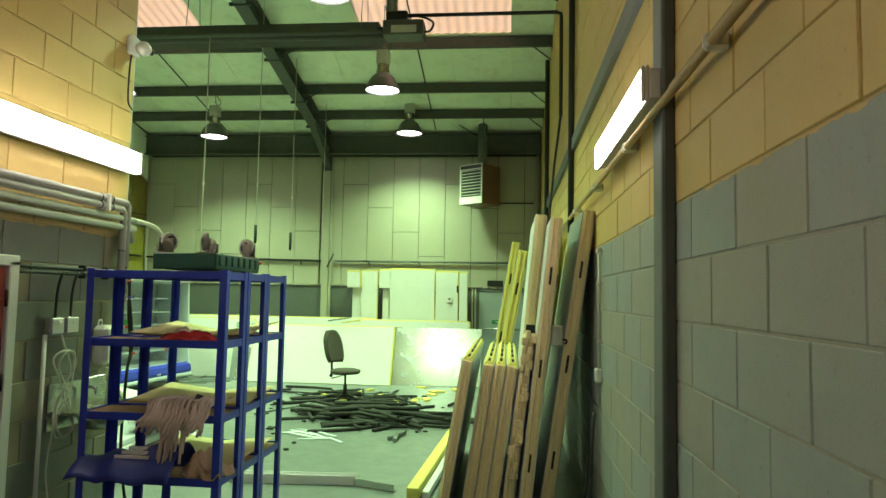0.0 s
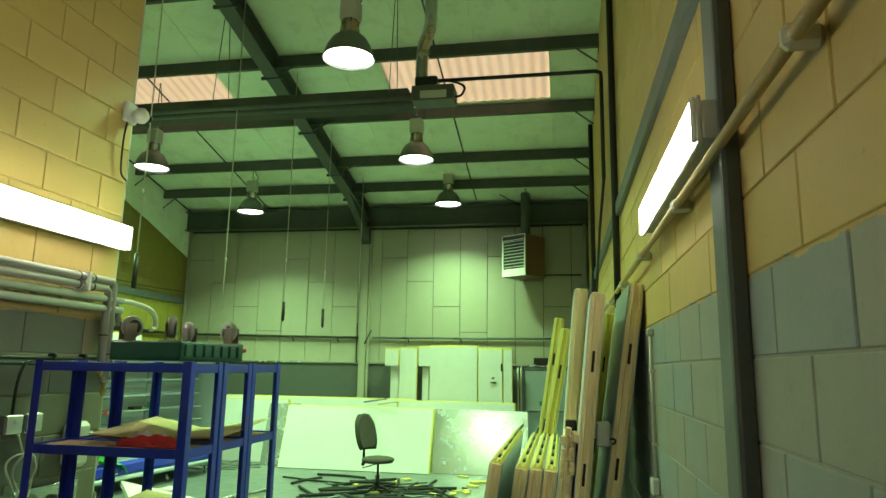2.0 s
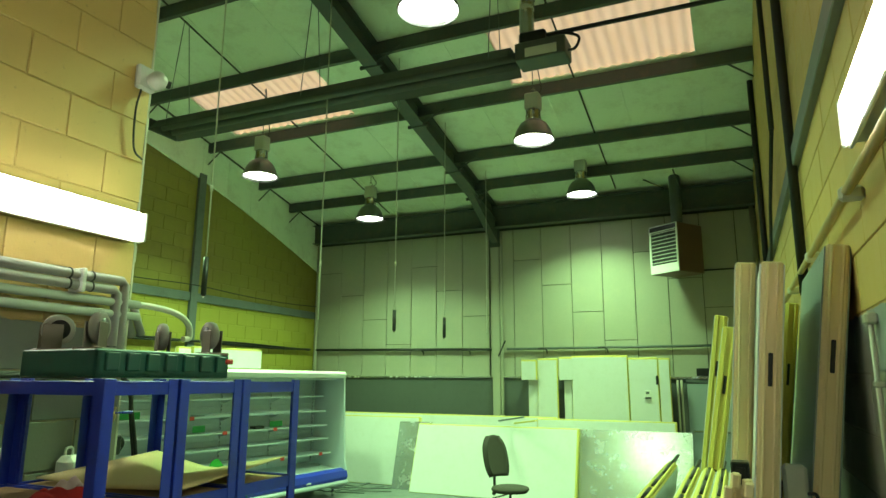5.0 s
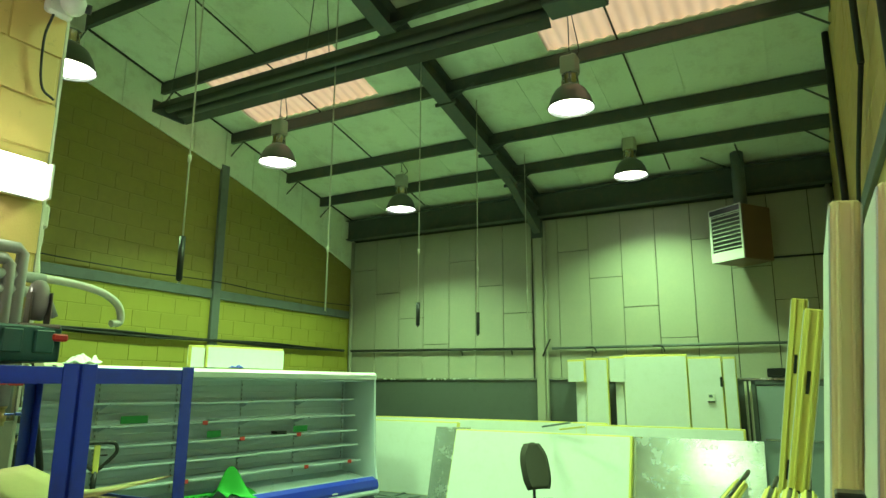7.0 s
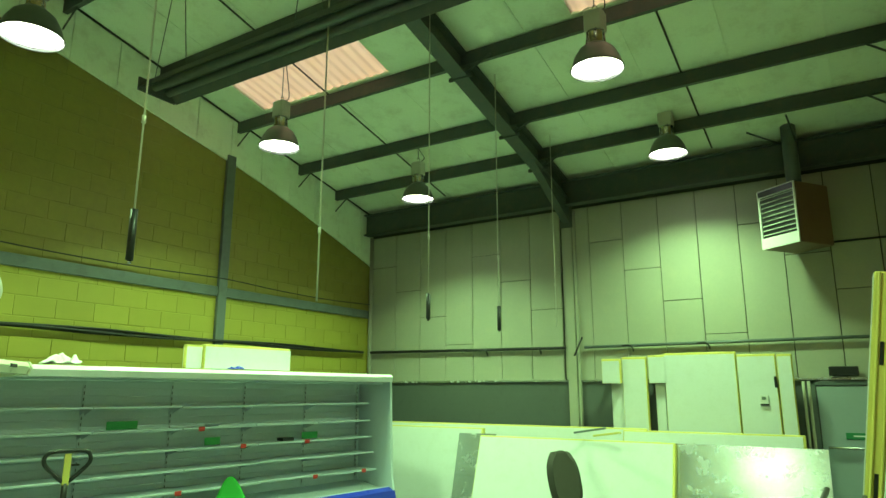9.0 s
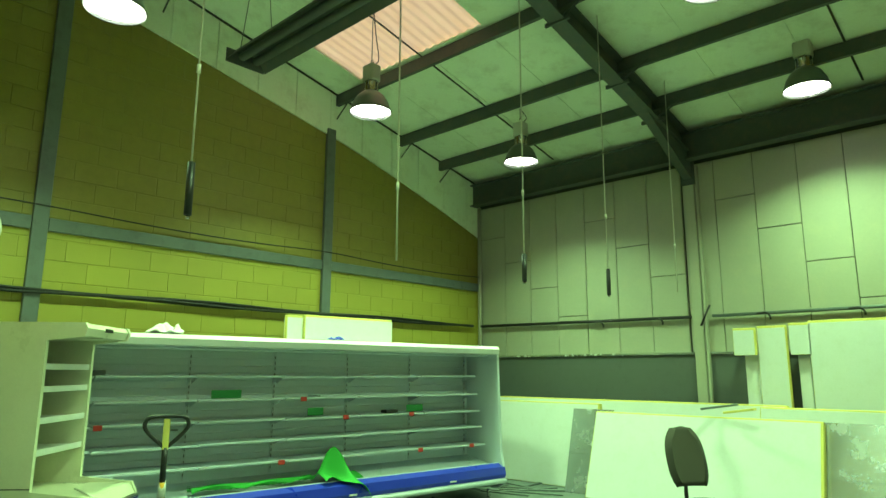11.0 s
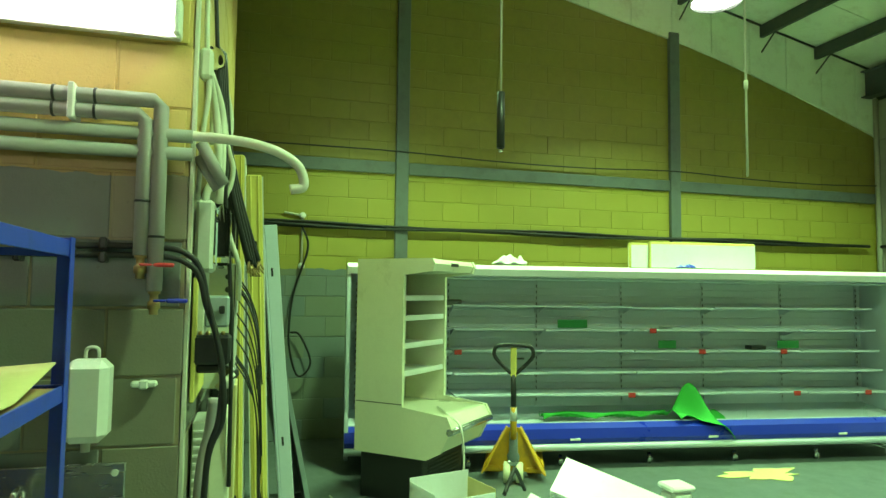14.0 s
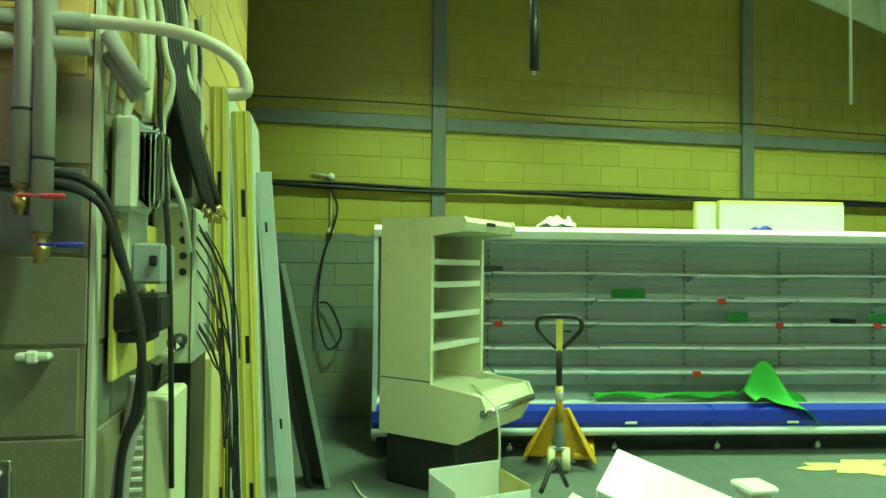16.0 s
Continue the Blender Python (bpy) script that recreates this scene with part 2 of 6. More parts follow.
class Shape:
    """Vertices and faces of one part."""

    def __init__(self):
        self.v, self.f, self.s = [], [], []

    def face(self, idx, smooth=False):
        self.f.append(tuple(idx))
        self.s.append(smooth)

    def box(self, lo, hi, c=0.004, m=None):
        """A box with chamfered edges, placed by m."""
        lo, hi = [min(a, b) for a, b in zip(lo, hi)], [max(a, b) for a, b in zip(lo, hi)]
        c = min(c, *[(h - l) * 0.45 for l, h in zip(lo, hi)])
        n = len(self.v)
        ix = {}
        for sx in (0, 1):
            for sy in (0, 1):
                for sz in (0, 1):
                    sg = (sx, sy, sz)
                    for ax in range(3):
                        p = [(hi[k] - (0 if k == ax else c)) if sg[k] else (lo[k] + (0 if k == ax else c)) for k in range(3)]
                        ix[sg, ax] = len(self.v)
                        self.v.append(tuple(m @ Vector(p)) if m else tuple(p))
        for ax in range(3):
            a, b = (ax + 1) % 3, (ax + 2) % 3
            for s in (0, 1):
                ring = []
                for q in ((0, 0), (1, 0), (1, 1), (0, 1)):
                    sg = [0, 0, 0]
                    sg[ax], sg[a], sg[b] = s, q[0], q[1]
                    ring.append(ix[tuple(sg), ax])
                self.face(ring if s else ring[::-1])
            for sa in (0, 1):
                for sb in (0, 1):
                    e = []
                    for k, side in ((0, a), (1, a), (1, b), (0, b)):
                        sg = [0, 0, 0]
                        sg[ax], sg[a], sg[b] = k, sa, sb
                        e.append(ix[tuple(sg), side])
                    self.face(e if (sa != sb) else e[::-1])
        for sg in [(x, y, z) for x in (0, 1) for y in (0, 1) for z in (0, 1)]:
            t = [ix[sg, 0], ix[sg, 1], ix[sg, 2]]
            self.face(t if sum(sg) % 2 else t[::-1])
        return self

    def ring_tube(self, pts, radii, seg=10, cap=True, smooth=True):
        """A tube through points with a radius at each."""
        pts = [Vector(p) for p in pts]
        if isinstance(radii, (int, float)):
            radii = [radii] * len(pts)
        n0 = len(self.v)
        up = None
        for i, p in enumerate(pts):
            d = (pts[min(i + 1, len(pts) - 1)] - pts[max(i - 1, 0)])
            d = d.normalized() if d.length > 1e-9 else Vector((0, 0, 1))
            if up is None:
                up = Vector((0, 0, 1)) if abs(d.z) < 0.9 else Vector((1, 0, 0))
            side = d.cross(up)
            side = side.normalized() if side.length > 1e-6 else d.orthogonal().normalized()
            up = side.cross(d).normalized()
            for k in range(seg):
                a = 2 * math.pi * k / seg
                self.v.append(tuple(p + radii[i] * (math.cos(a) * side + math.sin(a) * up)))
        for i in range(len(pts) - 1):
            for k in range(seg):
                a, b = n0 + i * seg + k, n0 + i * seg + (k + 1) % seg
                self.face((a, b, b + seg, a + seg), smooth)
        if cap:
            self.face([n0 + k for k in range(seg)][::-1])
            self.face([n0 + (len(pts) - 1) * seg + k for k in range(seg)])
        return self

    def cyl(self, p0, p1, r, r1=None, seg=14):
        return self.ring_tube([p0, p1], [r, r if r1 is None else r1], seg)

    def lathe(self, centre, profile, seg=28, axis="z"):
        """Turn (radius, height) pairs round an axis."""
        n0 = len(self.v)
        c = Vector(centre)
        for r, h in profile:
            for k in range(seg):
                a = 2 * math.pi * k / seg
                q = Vector((r * math.cos(a), r * math.sin(a), h))
                q = {"z": q, "x": Vector((q.z, q.x, q.y)), "y": Vector((q.y, q.z, q.x))}[axis]
                self.v.append(tuple(c + q))
        for i in range(len(profile) - 1):
            for k in range(seg):
                a, b = n0 + i * seg + k, n0 + i * seg + (k + 1) % seg
                self.face((a, b, b + seg, a + seg), True)
        return self

    def prism(self, pts, off):
        """A flat outline pushed along the vector off."""
        n, o = len(self.v), Vector(off)
        self.v += [tuple(p) for p in pts] + [tuple(Vector(p) + o) for p in pts]
        k = len(pts)
        self.face(range(n, n + k))
        self.face(reversed(range(n + k, n + 2 * k)))
        for i in range(k):
            j = (i + 1) % k
            self.face((n + j, n + i, n + k + i, n + k + j))
        return self

    def grid(self, fn, nu, nv, smooth=True, thick=0.0):
        """A sheet fn(u, v) with u and v from 0 to 1, with some thickness."""
        n = len(self.v)
        for i in range(nu + 1):
            for j in range(nv + 1):
                self.v.append(tuple(fn(i / nu, j / nv)))
        w = nv + 1
        for i in range(nu):
            for j in range(nv):
                self.face((n + i * w + j, n + (i + 1) * w + j, n + (i + 1) * w + j + 1, n + i * w + j + 1), smooth)
        return self

    def mesh(self, name, material):
        me = bpy.data.meshes.new(name)
        me.from_pydata(self.v, [], self.f)
        me.polygons.foreach_set("use_smooth", self.s)
        bm = bmesh.new()
        bm.from_mesh(me)
        bmesh.ops.recalc_face_normals(bm, faces=bm.faces)
        bm.to_mesh(me)
        bm.free()
        me.materials.append(material)
        return me


def part(name, shape, material, parent=None, label=""):
    ob = new(name, shape.mesh(name, material))
    if parent:
        ob.parent = parent
    if label:
        ob["label"] = label
    return ob


def single(name, shape, material, label, category, group="", kind=""):
    return tagged(part(name, shape, material), label, category, group, kind)


def thing(name, label, category, group="", at=(0, 0, 0), kind=""):
    """An Empty at a thing's base; its parts are built in its own frame."""
    e = new(name)
    e.empty_display_size = 0.1
    e.matrix_world = at if isinstance(at, Matrix) else Matrix.Translation(at)
    return tagged(e, label, category, group, kind)


def curve_points(ctrl, n=8):
    """A smooth line through control points."""
    P = [Vector(c) for c in ctrl]
    P = [2 * P[0] - P[1]] + P + [2 * P[-1] - P[-2]]
    out = []
    for i in range(1, len(P) - 2):
        for k in range(n):
            t = k / n
            a, b, c, d = P[i - 1], P[i], P[i + 1], P[i + 2]
            out.append(0.5 * (2 * b + (c - a) * t + (2 * a - 5 * b + 4 * c - d) * t * t + (3 * b - a - 3 * c + d) * t ** 3))
    return out + [P[-2]]


# ---- structure ----
XL, XR, YB, YF = -7.80, 0.64, 13.37, -2.6   # hall walls: left, right, back, front
PX, PY, PX2 = -2.72, 4.39, -6.3             # pier of blocks beside the corridor
BX, BZ = 0.45, 0.225                        # block module


def roof_z(y):
    return 4.98 + 0.22 * (YB - y) if y > 1.0 else 4.98 + 0.22 * (YB - 1.0) - 0.22 * (1.0 - y)


single("floor", Shape().box((XL - 0.2, YF - 0.2, -0.2), (XR + 0.2, YB + 0.2, 0)), M_FLOOR, "worn grey-green painted concrete floor", "floor", kind="structure")
WALLS = {}


def gable_wall(x0, x1, y0, y1):
    ys = [y0, y1] + ([1.0] if y0 < 1.0 < y1 else [])
    top = [(x0, y, roof_z(y) + 0.01) for y in sorted(ys, reverse=True)]
    return Shape().prism([(x0, y0, 0), (x0, y1, 0)] + top, (x1 - x0, 0, 0))


for nm, shp, mat, lab in (
        ("wall_right", gable_wall(XR + 0.006, XR + 0.2, YF, YB + 0.2), M_BLOCK_NEAR, "painted concrete block wall, grey dado below yellow"),
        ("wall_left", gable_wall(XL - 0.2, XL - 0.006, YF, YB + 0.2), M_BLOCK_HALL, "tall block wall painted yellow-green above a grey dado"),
        ("wall_back", Shape().box((XL - 0.006, YB + 0.03, 0), (XR + 0.006, YB + 0.2, 4.97), 0.001), M_JOINT, "back wall of cream cladding above dark blockwork"),
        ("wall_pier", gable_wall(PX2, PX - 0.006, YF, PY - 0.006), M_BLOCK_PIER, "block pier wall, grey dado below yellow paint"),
        ("wall_front", Shape().box((XL - 0.2, YF - 0.2, 0), (XR + 0.2, YF, roof_z(YF) + 0.01), 0.001), M_BLOCK_NEAR, "painted block wall behind the corridor")):
    WALLS[nm] = single(nm, shp, mat, lab, "wall", kind="structure")

# roof of ribbed sheets, open where the translucent sheets lie
SKY = [(-7.15, -4.85), (-2.35, 0.0)]
SKY_Y = (8.62, 9.93)
roof = Shape()


def roof_strip(shape, x0, x1, y0, y1):
    a, b = roof_z(y0), roof_z(y1)
    shape.prism([(x0, y0, a), (x1, y0, a), (x1, y1, b), (x0, y1, b)], (0, 0, 0.06))
    x = math.ceil(x0 / 0.98) * 0.98
    while x < x1 - 0.02:
        shape.prism([(x, y0, a - 0.004), (x + 0.02, y0, a - 0.010), (x + 0.02, y1, b - 0.010), (x, y1, b - 0.004)], (0, 0, 0.03))
        x += 0.98


roof_strip(roof, XL - 0.2, XR + 0.2, SKY_Y[1], YB + 0.2)
roof_strip(roof, XL - 0.2, XR + 0.2, 1.0, SKY_Y[0])
roof_strip(roof, XL - 0.2, XR + 0.2, YF - 0.2, 1.0)
for x0, x1 in ((XL - 0.2, SKY[0][0]), (SKY[0][1], SKY[1][0]), (SKY[1][1], XR + 0.2)):
    roof_strip(roof, x0, x1, *SKY_Y)
single("ceiling", roof, M_ROOF, "off-white ribbed roof sheeting between dark purlins", "ceiling", kind="structure")
for n, (x0, x1) in enumerate(SKY):
    sh = Shape().grid(lambda u, v: (x0 + u * (x1 - x0), SKY_Y[0] + v * (SKY_Y[1] - SKY_Y[0]),
                                    roof_z(SKY_Y[0] + v * (SKY_Y[1] - SKY_Y[0])) + 0.02 + 0.011 * math.sin(u * (x1 - x0) / 0.146 * 2 * math.pi)), 120, 2)
    single("window_%d" % (n + 1), sh, M_SKYLIGHT, "pinkish corrugated translucent rooflight sheet", "skylight", kind="structure")
# seams of the sheeting, running down the slope
for x in (-5.95, -1.52):
    single("trim", Shape().prism([(x, 1.2, roof_z(1.2) - 0.016), (x + 0.022, 1.2, roof_z(1.2) - 0.016), (x + 0.022, YB - 0.3, roof_z(YB - 0.3) - 0.016), (x, YB - 0.3, roof_z(YB - 0.3) - 0.016)], (0, 0, 0.012)),
           M_JOINT, "dark lapped seam running down the roof sheeting", "joint", kind="structure")
single("trim", Shape().prism([(XL + 0.035, 1.2, roof_z(1.2) - 0.03), (XL + 0.06, 1.2, roof_z(1.2) - 0.03), (XL + 0.06, YB - 0.1, roof_z(YB - 0.1) - 0.03), (XL + 0.035, YB - 0.1, roof_z(YB - 0.1) - 0.03)], (0, 0, 0.02)),
       M_JOINT, "dark seam where the gable sheeting meets the roof", "joint", kind="structure")


def c_section(shape, y, zt, depth, flange, x0, x1):
    f, t, b = y + flange, 0.008, zt - depth
    shape.prism([(x0, y, zt), (x0, f, zt), (x0, f, zt - t), (x0, y + t, zt - t), (x0, y + t, b + t), (x0, f - t, b + t), (x0, f - t, b + 0.03), (x0, f, b + 0.03), (x0, f, b), (x0, y, b)], (x1 - x0, 0, 0))


for y in (12.24, 11.30, 9.97, 8.60, 7.25, 5.9, 4.5, 3.1, 1.7):
    sh = Shape()
    c_section(sh, y, roof_z(y + 0.06) - 0.005, 0.17, 0.06, XL, XR)
    t = thing("purlin", "dark grey steel purlin under the roof", "beam", "roof purlins")
    part("section", sh, M_PURLIN, t)
    for x in (XL + 0.003, XR - 0.011):
        part("end_cleat", Shape().box((x, y - 0.03, roof_z(y) - 0.24), (x + 0.008, y + 0.09, roof_z(y) - 0.04), 0.002), M_PURLIN, t)
    for x in (XL + 0.02, XR - 0.02):
        part("stay", Shape().cyl((x, y + 0.03, roof_z(y) - 0.40), (x + (0.28 if x < 0 else -0.28), y + 0.03, roof_z(y) - 0.18), 0.012, seg=6), M_PURLIN, t)

# eaves beam, gutter and the sloping rafter with its column
eaves = thing("eaves_beam", "dark steel eaves beam above the cladding", "beam")
part("web", Shape().box((XL, 13.16, 4.56), (XR, 13.18, 4.95)), M_PURLIN, eaves)
part("flange", Shape().box((XL, 13.08, 4.93), (XR, 13.26, 4.95)), M_PURLIN, eaves)
part("flange", Shape().box((XL, 13.08, 4.55), (XR, 13.26, 4.57)), M_PURLIN, eaves)
part("stiffener", Shape().ring_tube([(XL, 13.24, 4.70), (XR, 13.24, 4.70)], 0.075, 12), M_PURLIN, eaves)


def rafter(x):
    t = thing("rafter", "dark green-grey steel portal rafter and column", "beam", "portal frame")
    d = 0.30
    for a, b, name in ((0.0, 0.02, "flange"), (d - 0.02, d, "flange")):
        w = 0.10
        pts = [(x - w, YB - 0.06, roof_z(YB) - 0.03 - a), (x + w, YB - 0.06, roof_z(YB) - 0.03 - a), (x + w, 1.0, roof_z(1.0) - 0.03 - a), (x - w, 1.0, roof_z(1.0) - 0.03 - a)]
        part(name, Shape().prism(pts, (0, 0, -(b - a))), M_PURLIN, t)
    part("web", Shape().prism([(x - 0.006, YB - 0.06, roof_z(YB) - 0.05), (x - 0.006, 1.0, roof_z(1.0) - 0.05), (x - 0.006, 1.0, roof_z(1.0) - 0.31), (x - 0.006, YB - 0.06, roof_z(YB) - 0.31)], (0.012, 0, 0)), M_PURLIN, t)
    part("haunch", Shape().prism([(x - 0.06, YB - 0.06, 4.66), (x - 0.06, 11.9, roof_z(11.9) - 0.33), (x - 0.06, YB - 0.06, 4.28)], (0.12, 0, 0)), M_PURLIN, t)
    part("end_plate", Shape().box((x - 0.1, YB - 0.10, 4.22), (x + 0.1, YB - 0.075, 4.95)), M_PURLIN, t)
    for y in (12.24, 11.30, 9.97, 8.60, 7.25):
        part("cleat", Shape().box((x - 0.16, y - 0.01, roof_z(y) - 0.36), (x + 0.16, y + 0.02, roof_z(y) - 0.31)), M_PURLIN, t)
        part("fly_brace", Shape().cyl((x + 0.08, y, roof_z(y) - 0.30), (x + 0.42, y, roof_z(y) - 0.14), 0.014, seg=6), M_PURLIN, t)
    part("column", Shape().box((x - 0.07, YB - 0.072, 0), (x + 0.07, YB + 0.005, 4.24), 0.006), M_CLAD, t, "cream boxed column casing")
    part("edge_strip", Shape().box((x + 0.085, YB - 0.06, 0), (x + 0.12, YB + 0.004, 4.5)), M_CLAD, t)
    return t


rafter(-3.80)

# cladding of the back wall: sheets in staggered lengths
clad = WALLS["wall_back"]
lower = Shape().box((XL, YB + 0.0, 0), (XR, YB + 0.028, 1.83), 0.002)
single("baseboard", lower, M_BLOCK_BACK, "dark grey painted dado of blockwork on the back wall", "dado", kind="structure")
CUTS = (3.95, 3.46, 2.955, 2.455)   # lap heights, stepping down panel by panel
for bay0, bay1, first in ((XL + 0.05, -3.93, 0.55), (-3.47, XR, 0.53)):
    x, k = bay0, 0
    while x < bay1 - 0.05:
        x1 = min(x + (first if k == 0 else 0.542), bay1)
        cut = CUTS[k % 4]
        for z0, z1 in ((1.84, cut), (cut, 4.54)):
            part("panel", Shape().box((x + 0.005, YB, z0 + 0.005), (x1 - 0.005, YB + 0.028, z1 - 0.005), 0.003), M_CLAD, clad)
        x, k = x1, k + 1
part("panel", Shape().box((-3.925, YB, 1.845), (-3.475, YB + 0.028, 4.535), 0.003), M_CLAD, clad)
single("trim", Shape().box((XL, YB - 0.03, 1.815), (XR, YB - 0.002, 1.845)), M_ZINC, "thin metal ledge above the dado", "trim", kind="structure")

# light sheeting in the left gable, above a curved lower edge


def gable_low(y):
    return roof_z(y) - 0.70 - (0.30 * ((y - 10.0) / 3.37) ** 1.5 if y > 10 else 0)


gable = thing("wall_gable", "off-white gable sheeting with a curved lower edge", "cladding", kind="structure")
y = 1.2
while y < YB - 0.02:
    y1 = min(y + 0.62, YB)
    m = (y + y1) / 2
    part("panel", Shape().prism([(XL + 0.004, y + 0.006, gable_low(y)), (XL + 0.004, m, gable_low(m)), (XL + 0.004, y1 - 0.006, gable_low(y1)), (XL + 0.004, y1 - 0.006, roof_z(y1)), (XL + 0.004, y + 0.006, roof_z(y))], (0.03, 0, 0)), M_ROOF, gable)
    y = y1

# grey steel posts and rails on the block walls
for y, top in ((2.45, 6.6), (6.22, 5.90), (9.90, 5.14)):
    sh = Shape().box((XL + 0.002, y - 0.075, 0), (XL + 0.06, y + 0.075, top), 0.005)
    single("wall_post", sh, M_STEEL, "grey painted steel post flush in the block wall", "post", "wall posts")
for y0, y1 in ((YF, 6.14), (6.30, 9.82), (9.98, YB - 0.05)):
    single("wall_rail", Shape().box((XL + 0.002, y0, 3.0), (XL + 0.045, y1, 3.14), 0.005), M_STEEL, "grey painted steel rail across the block wall", "rail", "wall rails")
post = thing("wall_post", "grey steel wall post with a dark rubbing edge", "post", "wall posts")
part("post", Shape().box((XR - 0.02, 2.60, 0), (XR + 0.004, 2.86, roof_z(2.8)), 0.004), M_STEEL, post)
part("edge", Shape().box((XR - 0.05, 2.555, 0), (XR + 0.004, 2.60, roof_z(2.6)), 0.01), M_PURLIN, post)
single("wall_rail", Shape().box((XR - 0.04, 2.87, 3.10), (XR + 0.004, YB - 0.05, 3.22), 0.005), M_STEEL, "grey painted steel rail across the block wall", "rail", "wall rails")
for x in (XL + 0.06, XR - 0.06):
    single("corner_pipe", Shape().cyl((x, YB - 0.06, 0), (x, YB - 0.06, 4.55), 0.035), M_CLAD, "cream painted downpipe in the wall corner", "pipe")

# ---- lamps ----


def high_bay(x, y, z):
    """A spun reflector on a gear box, hung from the purlin; z is the rim's height."""
    t = thing("high_bay_lamp", "lit high-bay lamp with a dark bell reflector", "lamp", "high-bay lamps", (x, y, z))
    part("reflector", Shape().lathe((0, 0, 0), [(0.245, 0), (0.25, 0.012), (0.235, 0.04), (0.21, 0.12), (0.165, 0.20), (0.10, 0.255), (0.06, 0.27), (0.055, 0.262), (0.10, 0.245), (0.16, 0.19), (0.20, 0.11), (0.228, 0.04), (0.24, 0.003)], 32), M_ALU, t)
    part("lens", Shape().lathe((0, 0, 0), [(0.228, 0.03), (0.15, 0.012), (0.001, 0.006)], 28), M_LENS, t, "glowing white lens")
    part("neck", Shape().lathe((0, 0, 0), [(0.06, 0.265), (0.075, 0.29), (0.07, 0.37), (0.09, 0.385), (0.001, 0.386)], 20), M_CHROME, t)
    for a in range(4):
        c, s = math.cos(a * 1.571 + 0.4), math.sin(a * 1.571 + 0.4)
        part("bracket", Shape().cyl((0.09 * c, 0.09 * s, 0.25), (0.075 * c, 0.075 * s, 0.40), 0.008, seg=6), M_CHROME, t)
    part("gear_box", Shape().box((-0.09, -0.075, 0.385), (0.09, 0.075, 0.60), 0.015), M_GEAR, t)
    for k in range(5):
        part("fin", Shape().box((-0.094, -0.05 + k * 0.025, 0.42), (0.094, -0.044 + k * 0.025, 0.57), 0.001), M_GEAR, t)
    top = roof_z(y) - z - 0.02
    part("hook", Shape().ring_tube(curve_points([(0, 0, 0.60), (0.03, 0, 0.64), (0, 0, 0.68), (-0.02, 0, 0.65)], 5), 0.006, 6), M_CHROME, t)
    part("chain", Shape().cyl((0, 0, 0.66), (0, 0, top), 0.006, seg=6), M_STEEL, t)
    part("flex", Shape().ring_tube(curve_points([(0.05, 0, 0.6), (0.10, 0.02, 0.66), (0.06, 0, (0.66 + top) / 2), (0.01, 0, top)], 6), 0.006, 6), M_RUBBER, t)
    d = bpy.data.lights.new("high_bay_light", "AREA")
    d.shape, d.size, d.energy, d.color = "DISK", 0.40, HALL_WATTS, HALL_LIGHT
    d.spread = radians(128)
    lamp = new("high_bay_light", d)
    lamp.matrix_world = Matrix.Translation((x, y, z - 0.006))


for x, y, z in ((-1.83, 6.15, 4.62), (-5.60, 6.02, 4.53), (-1.85, 9.18, 4.60), (-5.80, 9.00, 4.58), (-1.90, 12.1, 4.70), (-5.52, 11.6, 4.53)):
    high_bay(x, y, z)


def tube_light(x, wall, y0, y1, z0, z1):
    """A surface-mounted fluorescent batten with a glowing diffuser; wall is the wall's x."""
    t = thing("fluorescent_batten", "lit fluorescent batten with a white diffuser on the wall", "lamp", "fluorescent battens")
    s = 1 if x > wall else -1
    part("body", Shape().box((wall, y0, z0 + 0.01), (wall + s * 0.070, y1, z1 - 0.01), 0.006), M_PLASTIC, t)
    part("tray", Shape().box((wall + s * 0.070, y0, z0 - 0.006), (wall + s * 0.085, y1, z1 + 0.006), 0.004), M_PLASTIC, t, "white enamelled tray edge")
    part("diffuser", Shape().box((wall + s * 0.086, y0 + 0.02, z0), (x, y1 - 0.02, z1), 0.022), M_TUBE, t, "glowing white diffuser")
    for yy in (y0 + 0.0, y1 - 0.018):
        part("end_cap", Shape().box((wall + s * 0.0855, yy, z0 - 0.003), (x + s * 0.004, yy + 0.018, z1 + 0.003), 0.006), M_PLASTIC, t)


tube_light(PX + 0.12, PX + 0.002, 2.88, 4.35, 2.47, 2.62)
# unseen pair assumed behind the starting point, added to brighten the near walls
tube_light(PX + 0.12, PX + 0.002, -1.60, -0.08, 2.45, 2.62)
tube_light(XR - 0.11, XR - 0.012, -1.60, -0.08, 2.455, 2.60)
tube_light(XR - 0.11, XR - 0.012, 2.64, 4.10, 2.455, 2.60)

# ---- corridor: pier wall and its fittings ----
rnd = random.Random(4)


def insulated_pipe(pts, r, bands=()):
    t = thing("lagged_pipe", "grey foam-lagged pipe clipped along the block wall", "pipe", "lagged pipes")
    part("lagging", Shape().ring_tube(pts, r, 14), M_LAG, t)
    for p, q in bands:
        part("band", Shape().cyl(p, q, r * 1.12, seg=14), M_BLACKP, t)
    return t


